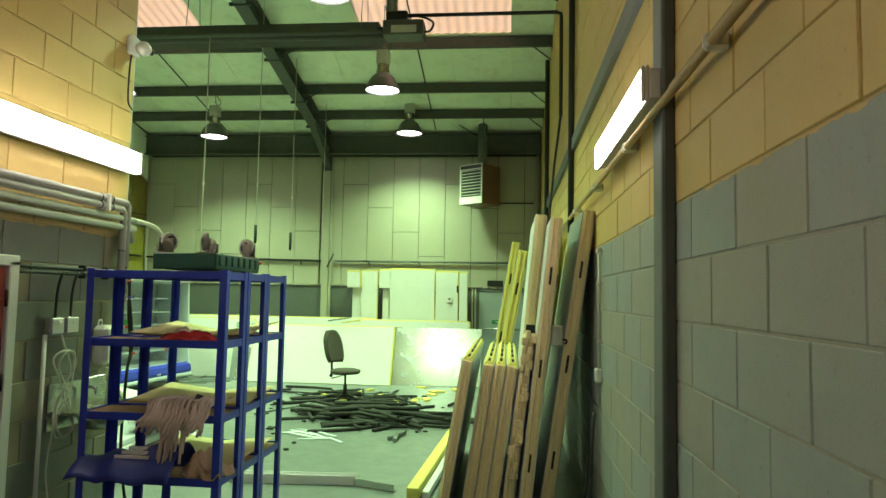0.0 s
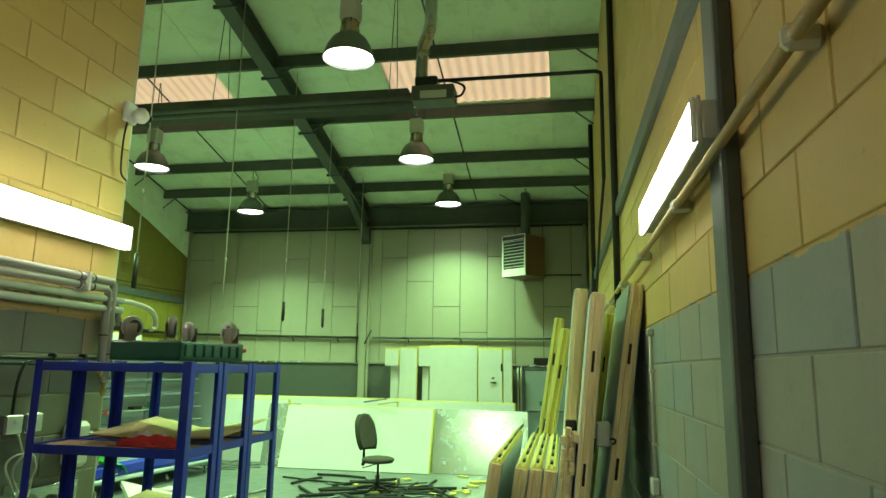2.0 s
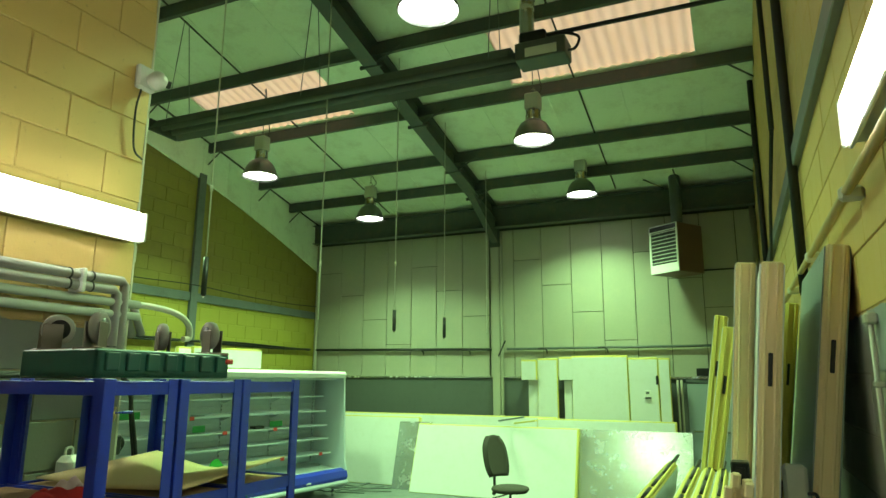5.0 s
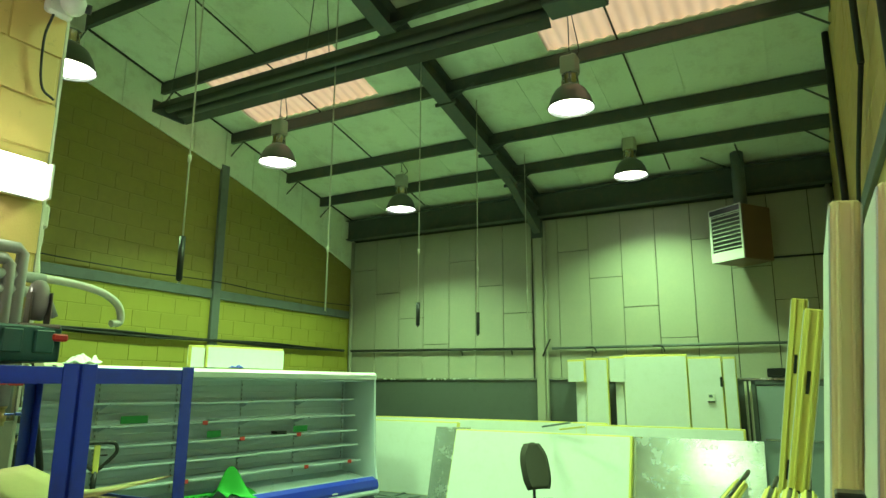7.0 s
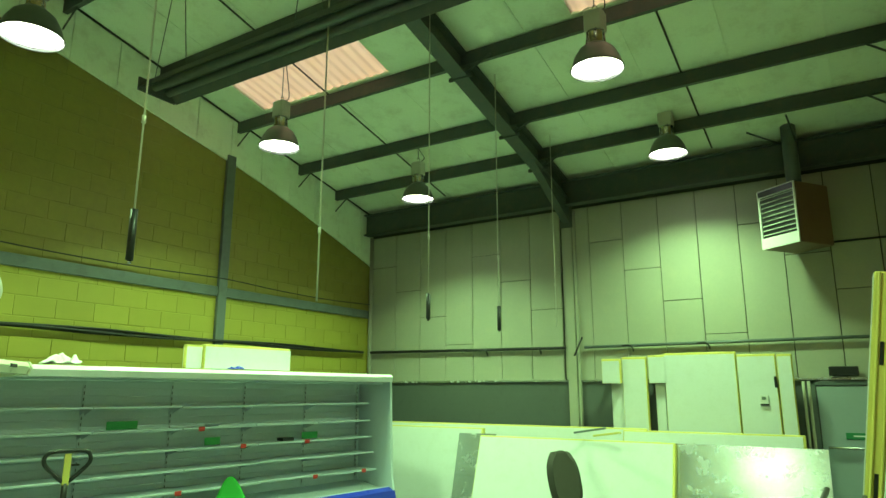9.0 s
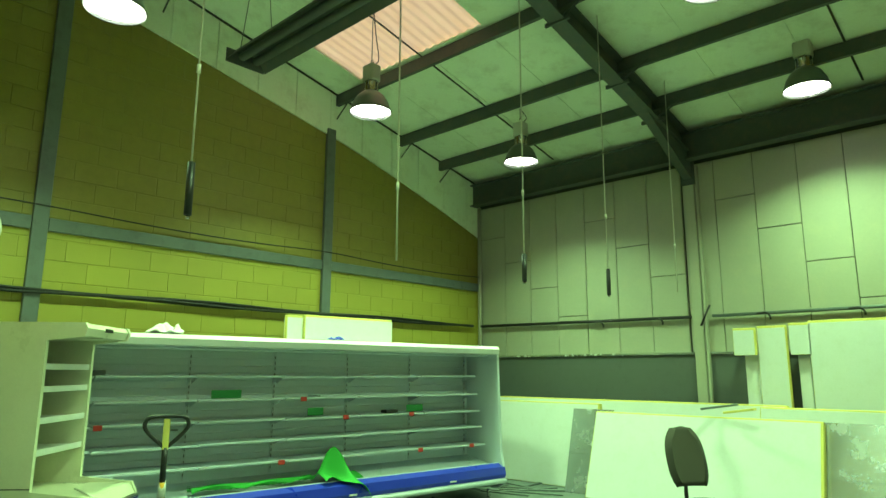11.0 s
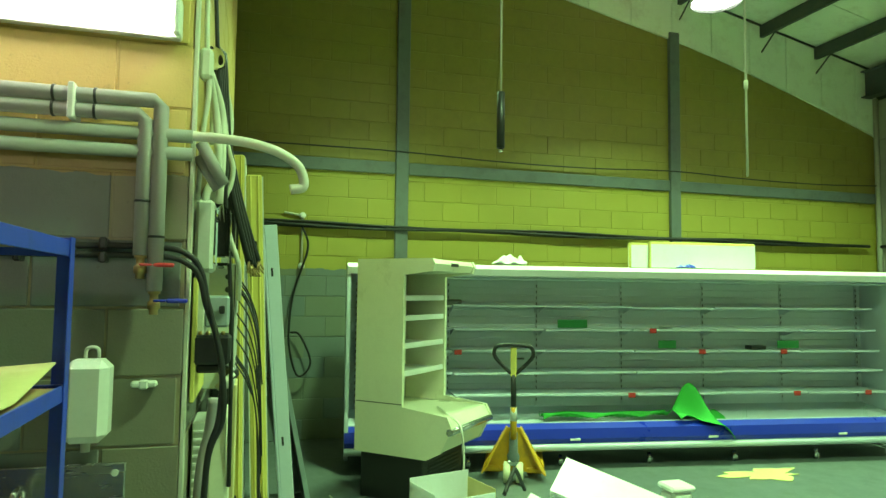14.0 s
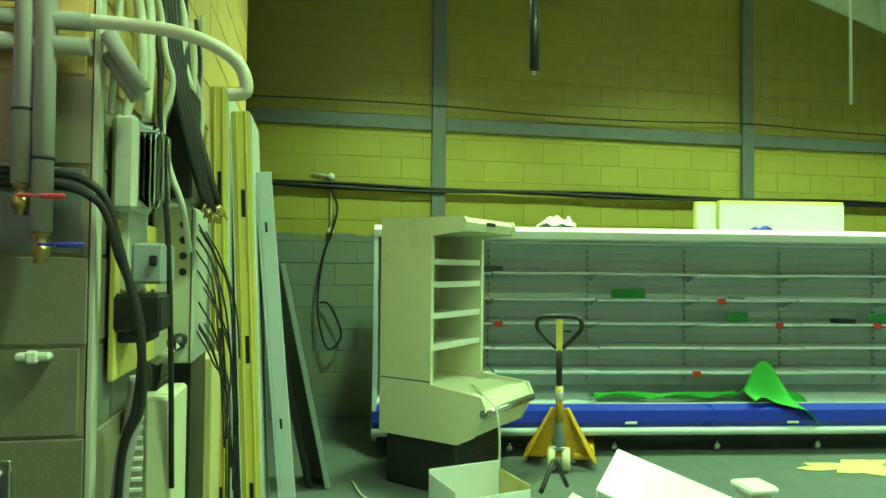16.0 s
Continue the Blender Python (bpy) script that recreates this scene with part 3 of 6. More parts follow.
px = PX + 0.06
for z, y1 in ((2.255, 4.30), (2.205, 4.255)):
    low = 1.63 if y1 > 4.27 else 1.745
    insulated_pipe([(px, YF, z), (px, y1 - 0.02, z), (px, y1, z - 0.02), (px, y1, low)], 0.024,
                   [((px, 3.98, z), (px, 3.988, z)), ((px, 4.10, z), (px, 4.108, z)), ((px, y1, low + 0.18), (px, y1, low + 0.172))])
for z in (2.145, 2.085):
    insulated_pipe([(px - 0.005, YF, z), (px - 0.005, 4.40, z)], 0.022)
clip = thing("pipe_clip", "white plastic clip round the lagged pipes", "clip")
part("strap", Shape().box((PX, 4.03, 2.17), (PX + 0.1, 4.05, 2.285), 0.004), M_PLASTIC, clip)
single("white_hose", Shape().ring_tube(curve_points([(px, 4.20, 2.145), (px, 4.48, 2.145), (px + 0.02, 4.64, 2.12), (px + 0.01, 4.74, 2.07), (px, 4.765, 2.0), (px, 4.72, 1.985)], 8), 0.017, 12), M_HOSE,
       "off-white flexible hose sticking out past the wall end", "hose")
for y, z, nm in ((4.30, 1.63, "blue"), (4.255, 1.745, "red")):
    v = thing("stop_valve", "brass stop valve with a %s lever under a lagged pipe" % nm, "valve", "stop valves", (px, y, z))
    part("body", Shape().lathe((0, 0, 0), [(0.001, -0.075), (0.014, -0.075), (0.014, -0.06), (0.02, -0.055), (0.02, -0.035), (0.013, -0.03), (0.013, -0.01), (0.019, -0.008), (0.019, 0.0), (0.001, 0.002)], 14), M_COPPER, v)
    part("lever", Shape().box((0.018, 0.0, -0.034), (0.024, 0.04, -0.026), 0.003).box((0.016, 0.04, -0.037), (0.026, 0.105, -0.023), 0.006), M_BUMPER if nm == "blue" else M_VALVERED, v, nm + " lever")
for z in (1.775, 1.745):
    single("black_hose", Shape().ring_tube(curve_points([(PX + 0.03, 3.3, z), (PX + 0.03, 4.0, z), (PX + 0.03, 4.31, z), (PX + 0.03, 4.40, z - 0.025), (PX + 0.02, 4.437, z - 0.075), (PX + 0.01, 4.457, z - 0.16), (PX + 0.5 * (z - 1.76), 4.492, 1.48), (PX + 0.5 * (z - 1.76), 4.515, 1.36), (PX + 0.01, 4.515 + 0.4 * (z - 1.76), 1.2), (PX + 0.01, 4.475, 1.04), (PX, 4.47, 0.5), (PX + 0.02, 4.54, 0.06), (PX - 0.15, 4.70, 0.02)], 7), 0.0105, 10),
           M_RUBBER, "black rubber hose along the wall, hanging at its end", "hose", "black hoses")
for y in (4.14, 3.9):
    for z in (1.78, 1.735):
        single("hose_clip", Shape().box((PX, y - 0.012, z - 0.016), (PX + 0.05, y + 0.012, z + 0.022), 0.006), M_BLACKP, "small black hose clip on the wall", "clip", "hose clips")
single("cable_saddle", Shape().box((PX, 4.235, 1.318), (PX + 0.03, 4.315, 1.338), 0.006).box((PX + 0.02, 4.26, 1.312), (PX + 0.034, 4.29, 1.344), 0.006), M_PLASTIC, "small white plastic pipe saddle on grey blocks", "clip")

disp = thing("soap_dispenser", "white plastic soap dispenser fixed to the grey wall", "dispenser", at=(PX, 4.12, 1.16))
part("body", Shape().box((0, -0.065, 0.0), (0.11, 0.065, 0.255), 0.025), M_PLASTIC, disp)
part("hanger", Shape().ring_tube(curve_points([(0.02, -0.02, 0.25), (0.02, -0.015, 0.285), (0.02, 0.015, 0.285), (0.02, 0.02, 0.25)], 5), 0.006, 8), M_PLASTIC, disp)
part("nozzle", Shape().cyl((0.06, 0, -0.03), (0.06, 0, 0.01), 0.014), M_GEAR, disp)
sink = thing("hand_basin", "stainless steel hand basin on the block wall", "basin", at=(PX, 3.95, 0.78))
part("splashback", Shape().box((0, -0.28, 0.02), (0.015, 0.28, 0.30), 0.004), M_STAINLESS, sink)
part("rim", Shape().box((0, -0.28, 0.12), (0.34, 0.28, 0.14), 0.008), M_STAINLESS, sink)
part("bowl", Shape().lathe((0.18, 0, 0), [(0.001, 0.0), (0.10, 0.01), (0.14, 0.06), (0.155, 0.118)], 24), M_STAINLESS, sink)
for yy in (-0.18, 0.25):
    part("screw", Shape().cyl((0.0, yy, 0.27), (0.022, yy, 0.27), 0.011), M_PLASTIC, sink)
part("tap", Shape().ring_tube(curve_points([(0.05, 0, 0.14), (0.05, 0, 0.24), (0.12, 0, 0.25), (0.13, 0, 0.21)], 6), 0.010, 10), M_CHROME, sink)

door = thing("door_1", "red painted door in a white frame", "door", at=(PX, 0, 0), kind="structure")
part("leaf", Shape().box((0.0, 2.40, 0.01), (0.03, 3.26, 1.76), 0.004), M_REDDOOR, door)
for y0, y1, z0, z1 in ((3.27, 3.34, 0, 1.80), (2.31, 2.39, 0, 1.80), (2.31, 3.34, 1.77, 1.83)):
    part("frame", Shape().box((0.0, y0, z0), (0.045, y1, z1), 0.006), M_PLASTIC, door, "white painted frame")
for z in (0.5, 1.1, 1.55):
    part("hinge", Shape().cyl((0.035, 3.265, z), (0.035, 3.265, z + 0.09), 0.008, seg=8), M_BLACKP, door)

for y in (3.665, 3.80):
    s = thing("switched_socket", "grey metal switched socket box on the wall", "socket", "wall sockets", (PX, y, 1.38))
    part("box", Shape().box((0, -0.055, 0), (0.05, 0.055, 0.10), 0.006), M_ZINC, s)
    part("plate", Shape().box((0.05, -0.05, 0.005), (0.056, 0.05, 0.095), 0.004), M_PLASTIC, s)
    part("rocker", Shape().box((0.056, -0.012, 0.055), (0.063, 0.012, 0.08), 0.003), M_PLASTIC, s)
    part("cable", Shape().ring_tube(curve_points([(0.03, 0, 0.09), (0.035, 0, 0.25), (0.04, 0.03, 0.36), (0.03, 0.10, 0.375), (0.03, 0.3, 0.37)], 6), 0.008, 8), M_RUBBER, s)
coil = []
for i in range(60):
    a = i * 0.55
    coil.append((PX + 0.06 + 0.012 * math.sin(i * 1.3), 3.74 + 0.075 * math.sin(a * 0.9) + 0.03 * math.sin(a * 0.31), 1.02 + 0.26 * math.cos(a * 0.45)))
coil = [(PX + 0.05, 3.70, 1.38)] + coil + [(PX + 0.06, 3.62, 0.6), (PX + 0.08, 3.66, 0.3)]
single("white_cable", Shape().ring_tube(curve_points(coil, 4), 0.006, 6), M_HOSE, "loosely looped white flex hanging from the socket", "cable")
single("conduit", Shape().cyl((PX + 0.02, 3.60, 0.1), (PX + 0.02, 3.60, 1.38), 0.012), M_PLASTIC, "white conduit down to the floor", "conduit")

cctv = thing("security_camera", "white dome security camera on the pier corner", "camera", at=(PX, 4.33, 3.39))
part("base", Shape().box((0, -0.06, -0.06), (0.04, 0.06, 0.08), 0.012), M_PLASTIC, cctv)
part("ball", Shape().lathe((0.08, 0.03, 0), [(0.001, -0.055), (0.03, -0.046), (0.05, -0.02), (0.055, 0), (0.05, 0.02), (0.03, 0.046), (0.001, 0.055)], 18), M_PLASTIC, cctv)
part("lens", Shape().cyl((0.10, 0.07, -0.005), (0.115, 0.092, -0.008), 0.022), M_BLACKP, cctv, "dark glass lens")
part("cable", Shape().ring_tube(curve_points([(0.02, -0.02, -0.06), (0.03, -0.05, -0.2), (0.02, -0.03, -0.4), (0.02, 0.03, -0.45)], 6), 0.006, 6), M_RUBBER, cctv)

# ---- the pier's end: boxes, cables and stacked panels ----
EY = PY
jb = thing("junction_box", "clear-lidded grey junction box on the pier end", "junction box", at=(-2.93, EY, 1.80))
part("body", Shape().box((-0.10, 0.012, -0.10), (0.10, 0.075, 0.16), 0.012), M_GEAR, jb)
part("lid", Shape().box((-0.085, 0.075, -0.085), (0.085, 0.13, 0.145), 0.02), M_GLASS, jb, "clear plastic lid")
jb2 = thing("control_box", "grey steel control box with a row of knockout holes", "control box", at=(-3.44, EY, 1.22))
part("body", Shape().box((-0.14, 0.012, 0), (0.14, 0.15, 0.53), 0.006), M_GEAR, jb2)
for k in range(4):
    part("hole", Shape().cyl((0.139, 0.113, 0.31 + k * 0.054), (0.143, 0.113, 0.31 + k * 0.054), 0.013), M_BLACKP, jb2)
part("gland", Shape().cyl((0.14, 0.11, 0.08), (0.19, 0.11, 0.08), 0.024), M_BLACKP, jb2)
part("seam", Shape().box((0.1395, 0.138, 0.005), (0.1425, 0.142, 0.525), 0.001), M_JOINT, jb2)
blk = thing("contactor", "black electrical contactor block on the pier end", "switchgear", at=(-2.92, EY, 1.37))
part("body", Shape().box((-0.08, 0.012, 0), (0.08, 0.145, 0.105), 0.01), M_BLACKP, blk)
part("base", Shape().box((-0.07, 0.03, -0.03), (0.06, 0.11, 0.0), 0.006), M_BLACKP, blk)
for k in range(4):
    part("terminal", Shape().cyl((0.05, 0.04 + 0.026 * k, 0.105), (0.05, 0.04 + 0.026 * k, 0.118), 0.007, seg=8), M_COPPER, blk)
iso = thing("isolator_switch", "dull grey isolator switch on the pier end", "switch", at=(-2.98, EY, 1.50))
part("body", Shape().box((-0.08, 0.05, 0), (0.08, 0.135, 0.115), 0.008), M_SKIN, iso)
part("toggle", Shape().box((0.08, 0.10, 0.05), (0.095, 0.12, 0.08), 0.004), M_BLACKP, iso)
part("back_plate", Shape().box((-0.10, 0.012, -0.04), (0.10, 0.05, 0.25), 0.004), M_GEAR, iso)
heat = thing("electric_heater", "cream slatted heater casing hung on the pier end", "heater", at=(-3.0, EY, 0.60))
part("casing", Shape().box((-0.25, 0.07, 0), (0.0, 0.145, 0.565), 0.010), M_CREAM, heat)
part("grille", Shape().box((-0.24, 0.012, 0.02), (-0.01, 0.07, 0.54), 0.004), M_GEAR, heat)
for k in range(16):
    part("slat", Shape().box((-0.012, 0.016, 0.05 + 0.030 * k), (-0.004, 0.068, 0.062 + 0.030 * k), 0.002), M_PLASTIC, heat)
fit_ = thing("cable_gland", "white cable gland with a black collar on the pier end", "gland")
part("stem", Shape().cyl((-3.0, EY + 0.095, 1.265), (-3.02, EY + 0.155, 1.318), 0.012), M_HOSE, fit_)
part("collar", Shape().cyl((-3.02, EY + 0.135, 1.312), (-3.04, EY + 0.16, 1.322), 0.022), M_BLACKP, fit_)
single("backing_board", Shape().box((-3.90, EY + 0.012, 1.24), (-2.84, EY + 0.028, 1.68), 0.003), M_FOAM, "yellowed backing board behind the switchgear", "board")
single("insulation_board", Shape().box((-3.72, EY + 0.056, 0.004), (-3.40, EY + 0.128, 1.22), 0.004), M_BLACKP, "black faced insulation board standing against the pier end", "board")
t = thing("insulated_panel", "short cream panel with ribbed edge standing on end", "panel", "cold store panels", (-3.75, EY, 0))
part("core", Shape().box((-0.28, 0.064, 0.004), (0, 0.150, 1.172), 0.004), M_CARD, t)
for k in (0.082, 0.118):
    part("rib", Shape().box((-0.001, k, 0.01), (0.008, k + 0.014, 1.165), 0.003), M_CARD, t)
single("cable_duct", Shape().box((-3.46, EY + 0.05, 1.78), (-3.30, EY + 0.135, 2.16), 0.008), M_BLACKP, "black foam duct behind the cut cables", "duct")


def pier_cable(pts, radius, material, label):
    return single("cable_run", Shape().ring_tube(curve_points(pts, 6), radius, 8), material, label, "cable", "pier cables")


OFF, BLK = "off-white cable hanging down the pier end", "black cable hanging down the pier end"
pier_cable([(-2.80, EY + 0.04, 2.42), (-2.85, EY + 0.067, 2.28), (-2.85, EY + 0.079, 2.18), (-2.85, EY + 0.079, 2.06), (-2.85, EY + 0.045, 1.98), (-2.85, EY + 0.040, 1.86), (-2.85, EY + 0.033, 1.82)], 0.014, M_HOSE, OFF)
pier_cable([(-2.81, EY + 0.05, 2.41), (-2.88, EY + 0.085, 2.3), (-2.87, EY + 0.095, 2.15), (-2.87, EY + 0.09, 1.95)], 0.013, M_HOSE, OFF)
pier_cable([(-2.82, EY + 0.05, 2.42), (-3.0, EY + 0.08, 2.35), (-3.0, EY + 0.106, 2.19), (-3.0, EY + 0.128, 2.11), (-3.0, EY + 0.121, 2.04), (-3.0, EY + 0.102, 1.97), (-3.0, EY + 0.125, 1.84), (-3.02, EY + 0.16, 1.73), (-3.15, EY + 0.16, 1.60)], 0.010, M_HOSE, OFF)
pier_cable([(-2.94, EY + 0.04, 2.9), (-2.95, EY + 0.07, 2.4), (-2.95, EY + 0.103, 2.14), (-2.95, EY + 0.106, 1.99), (-2.95, EY + 0.12, 1.83), (-2.95, EY + 0.136, 1.62), (-2.97, EY + 0.146, 1.31), (-3.0, EY + 0.15, 0.9)], 0.008, M_RUBBER, BLK)
pier_cable([(-2.80, EY + 0.03, 3.3), (-2.80, EY + 0.03, 2.6), (-2.79, EY + 0.045, 2.35), (-2.80, EY + 0.03, 2.2), (-2.79, EY + 0.02, 1.95)], 0.009, M_HOSE, OFF)
dome = thing("junction_dome", "small off-white round junction box near the pier corner", "junction box", at=(-2.79, EY + 0.012, 2.44))
part("body", Shape().box((-0.03, 0.0, -0.06), (0.03, 0.045, 0.05), 0.012), M_HOSE, dome)
part("dome", Shape().lathe((-0.05, 0.04, 0.03), [(0.001, 0.05), (0.03, 0.042), (0.042, 0.015), (0.042, -0.02), (0.001, -0.022)], 16), M_GLASS, dome, "clear plastic dome")
for k in range(12):
    x0 = -3.02 - 0.085 * k
    pts = [(x0, EY + 0.03 + 0.01 * (k % 3), 2.50 + 0.05 * (k % 4))]
    z = 2.4
    while z > 2.1 - 0.07 * (k % 5):
        pts.append((x0 + rnd.uniform(-0.04, 0.04), EY + 0.035 + rnd.uniform(0, 0.07), z))
        z -= 0.2
    pale = k % 3 != 1
    pier_cable(pts, 0.011 if pale else 0.009, M_HOSE if pale else M_RUBBER, OFF if pale else BLK)
for k in range(8):
    e = 0.007 * (k % 4)
    pts = curve_points([(-3.12 - 0.02 * k, EY + 0.05 + e, 2.62), (-3.14 - 0.015 * k, EY + 0.075 + e, 2.30), (-3.15 - 0.015 * k, EY + 0.10 + e, 2.15), (-3.16 - 0.015 * k, EY + 0.125 + 1.3 * e, 2.02),
                        (-3.18 - 0.012 * k, EY + 0.16 + 1.6 * e, 1.88), (-3.20 - 0.01 * k, EY + 0.195 + 1.8 * e, 1.76 - 0.015 * (k % 3))], 6)
    c = thing("cut_cable", "thick black cable cut off with a bare end", "cable", "cut cables")
    part("sheath", Shape().ring_tube(pts, 0.0115, 8), M_RUBBER, c)
    for q in (-0.012, 0.006, 0.016):
        part("core", Shape().cyl(pts[-1], pts[-1] + Vector((q, 0.012 - q, -0.035)), 0.004, seg=6), M_COPPER, c)
for p0, p1 in (((-2.72, EY + 0.03, 2.14), (-2.74, EY + 0.11, 2.0)), ((-2.76, EY + 0.02, 2.10), (-2.78, EY + 0.09, 1.99))):
    single("lagged_pipe", Shape().ring_tube([p0, p1], 0.021, 12), M_LAG, "short cut length of grey lagged pipe", "pipe", "lagged pipes")
for k in range(14):
    a = Vector((-3.32 - rnd.uniform(0, 0.22), EY + 0.15, 1.72 - rnd.uniform(0, 0.4)))
    pts = [a, a + Vector((0.04, 0.06, -0.1)), a + Vector((rnd.uniform(-0.15, 0.15), 0.10, -0.3)), a + Vector((rnd.uniform(-0.2, 0.2), 0.12, -0.45 - 0.04 * k))]
    single("thin_wire", Shape().ring_tube(curve_points(pts, 6), 0.0035, 5), M_RUBBER, "thin loose wire dangling at the pier end", "wire", "loose wires")
single("lagged_pipe", Shape().ring_tube(curve_points([(-2.80, EY + 0.10, 1.26), (-2.80, EY + 0.09, 1.15), (-2.80, EY + 0.06, 0.9), (-2.82, EY + 0.06, 0.02)], 6), 0.022, 12), M_LAG, "grey foam-lagged pipe rising along the pier end", "pipe", "lagged pipes")
single("corner_bead", Shape().box((PX - 0.05, EY - 0.002, 0), (PX - 0.004, EY + 0.012, 6.8), 0.002), M_HOSE, "pale plaster bead along the pier's corner", "trim")


def slotted_panel(name_label, x, y, length, width, thick, lean, yaw, core, skin, group="cold store panels", slots=3, lean_axis="y"):
    """An insulated panel standing on end: a foam core between two thin skins, cam-lock slots in its edge. x, y is the foot of its near edge."""
    m = Matrix.Translation((x, y, 0)) @ pose(0, 0, 0, 0, 0, yaw) @ pose(0, 0, 0, *(lean, 0, 0) if lean_axis == "x" else (0, lean, 0))
    t = thing("insulated_panel", name_label, "panel", group, m)
    lift = 0.012
    part("core", Shape().box((0.004, 0.0, lift), (thick - 0.004, width, length), 0.008), core, t, "foam core")
    for x0 in (0.0, thick - 0.0035):
        part("skin", Shape().box((x0 - 0.001, 0.006, lift + 0.006), (x0 + 0.0045, width - 0.006, length - 0.012), 0.001), skin, t, "smooth metal skin")
    for x0 in (thick * 0.22, thick * 0.66):
        part("tongue", Shape().box((x0, -0.012, lift), (x0 + thick * 0.13, 0.001, length - 0.004), 0.004), core, t)
    for k in range(slots):
        z = length * (0.18 + 0.30 * k)
        part("cam_lock", Shape().box((thick * 0.42, -0.004, z), (thick * 0.60, 0.004, z + 0.13), 0.003), M_BLACKP, t, "black cam-lock slot")
    return t


# stacked at the pier's end, edges towards the room
for x, y, ln, th, lean in ((-4.05, 4.512, 2.37, 0.085, -1.3), (-4.13, 4.645, 2.28, 0.095, -2.6)):
    slotted_panel("white insulated panel with yellow foam edges, on end", x, y, ln, 0.45, th, lean, 90, M_FOAM, M_WHITE, lean_axis="y")
board = thing("grey_board", "pale grey folded metal sheet leaning by the pier", "board", at=Matrix.Translation((-4.28, 4.82, 0)) @ pose(0, 0, 0, 5.1, 0, 0))
part("face", Shape().box((-0.30, 0.0, 0.01), (0.0, 0.012, 1.97), 0.003), M_SHELF, board)
part("fold", Shape().box((-0.014, 0.012, 0.01), (0.0, 0.085, 2.02), 0.004), M_SHELF, board)
for z in (0.75, 1.72):
    part("slot", Shape().box((-0.001, 0.035, z), (0.002, 0.047, z + 0.05), 0.001), M_BLACKP, board)
board = thing("dark_board", "dark grey metal channel leaning by the pier", "board", at=Matrix.Translation((-5.6, 5.05, 0)) @ pose(0, 0, 0, 12.0, 0, 4))
part("web", Shape().box((-0.30, -0.14, 0.01), (-0.292, 0.0, 1.60), 0.002), M_STEEL, board)
part("flange", Shape().box((-0.292, -0.008, 0.01), (0.0, 0.0, 1.60), 0.002), M_STEEL, board)
part("edge", Shape().box((-0.006, -0.008, 0.01), (0.002, 0.028, 1.60), 0.002), M_SKIN, board, "paler worn edge")
single("insulation_board", Shape().box((-0.26, -0.12, 0.03), (-0.03, -0.085, 1.02), 0.004), M_BLACKP, "black insulation board strip inside the leaning channel", "board").matrix_world = Matrix.Translation((-5.6, 5.05, 0)) @ pose(0, 0, 0, 12.0, 0, 4)

# ---- corridor: right wall fittings ----
pipe = thing("wall_conduit", "painted steel conduit clipped along the yellow wall", "conduit")
part("tube", Shape().ring_tube([(XR - 0.055, YF, 2.40), (XR - 0.055, 4.6, 2.42), (XR - 0.05, YB - 0.1, 2.44)], 0.017, 12), M_YPIPE, pipe)
part("tube", Shape().ring_tube([(XR - 0.02, YF, 2.475), (XR - 0.02, 13.2, 2.50)], 0.009, 8), M_YPIPE, pipe)
for y in (0.9, 1.92, 3.3, 4.5, 5.8, 7.2):
    part("clip", Shape().box((XR - 0.08, y - 0.018, 2.385), (XR, y + 0.018, 2.44), 0.012), M_HOSE, pipe, "off-white saddle clip")
cd = thing("wall_conduit", "white conduit dropping to a small junction box", "conduit")
part("tube", Shape().cyl((XR - 0.02, 4.56, 1.17), (XR - 0.02, 4.56, 1.98), 0.009), M_HOSE, cd)
for z in (1.35, 1.75):
    part("saddle", Shape().box((XR - 0.034, 4.545, z), (XR, 4.575, z + 0.02), 0.004), M_HOSE, cd)
part("elbow", Shape().box((XR - 0.04, 4.53, 1.96), (XR, 4.60, 2.0), 0.008), M_HOSE, cd)
part("box", Shape().box((XR - 0.045, 4.52, 1.09), (XR, 4.61, 1.18), 0.008), M_PLASTIC, cd)
for y, r, z0 in ((6.42, 0.03, 2.3), (6.55, 0.016, 2.3), (10.6, 0.035, 2.2), (10.9, 0.018, 2.2)):
    single("black_conduit", Shape().cyl((XR - 0.04, y, z0), (XR - 0.04, y, roof_z(y) - 0.05), r), M_RUBBER, "black cable conduit running up the wall", "conduit", "black conduits")

tube_l = curve_points([(0.50, 3.9, 0.02), (0.52, 4.2, 0.3), (0.55, 4.35, 0.75), (0.57, 4.42, 0.9), (0.55, 4.5, 0.7), (0.5, 4.45, 0.3), (0.3, 4.2, 0.02)], 8)
single("black_cable", Shape().ring_tube(tube_l, 0.012, 8), M_RUBBER, "black cable looping from the floor behind the panels", "cable")

# insulated panels leaning on the right wall
BEIGE = M_TIMBER
for x, y, ln, wd, th, lean, core, skin, sl in (
        (0.225, 4.90, 2.34, 1.05, 0.095, 8.0, BEIGE, M_SKIN, 3),
        (0.075, 4.82, 2.26, 1.10, 0.09, 5.9, BEIGE, M_WHITE, 3),
        (0.0, 5.30, 2.34, 1.10, 0.095, 5.3, BEIGE, M_WHITE, 1),
        (0.17, 6.42, 2.27, 1.1, 0.08, 8.0, M_FOAM, M_WHITE, 3)):
    slotted_panel("tall insulated panel with pale foam edge leaning on the wall", x, y, ln, wd, th, lean, 0, core, skin, slots=sl)
for x, y, ln, lean in ((-0.32, 8.0, 2.36, 8.8), (-0.27, 7.12, 2.20, 10.0)):
    slotted_panel("narrow insulated panel strip with yellow edges leaning on the wall", x, y, ln, 0.16, 0.11, lean, 0, M_FOAM, M_WHITE)


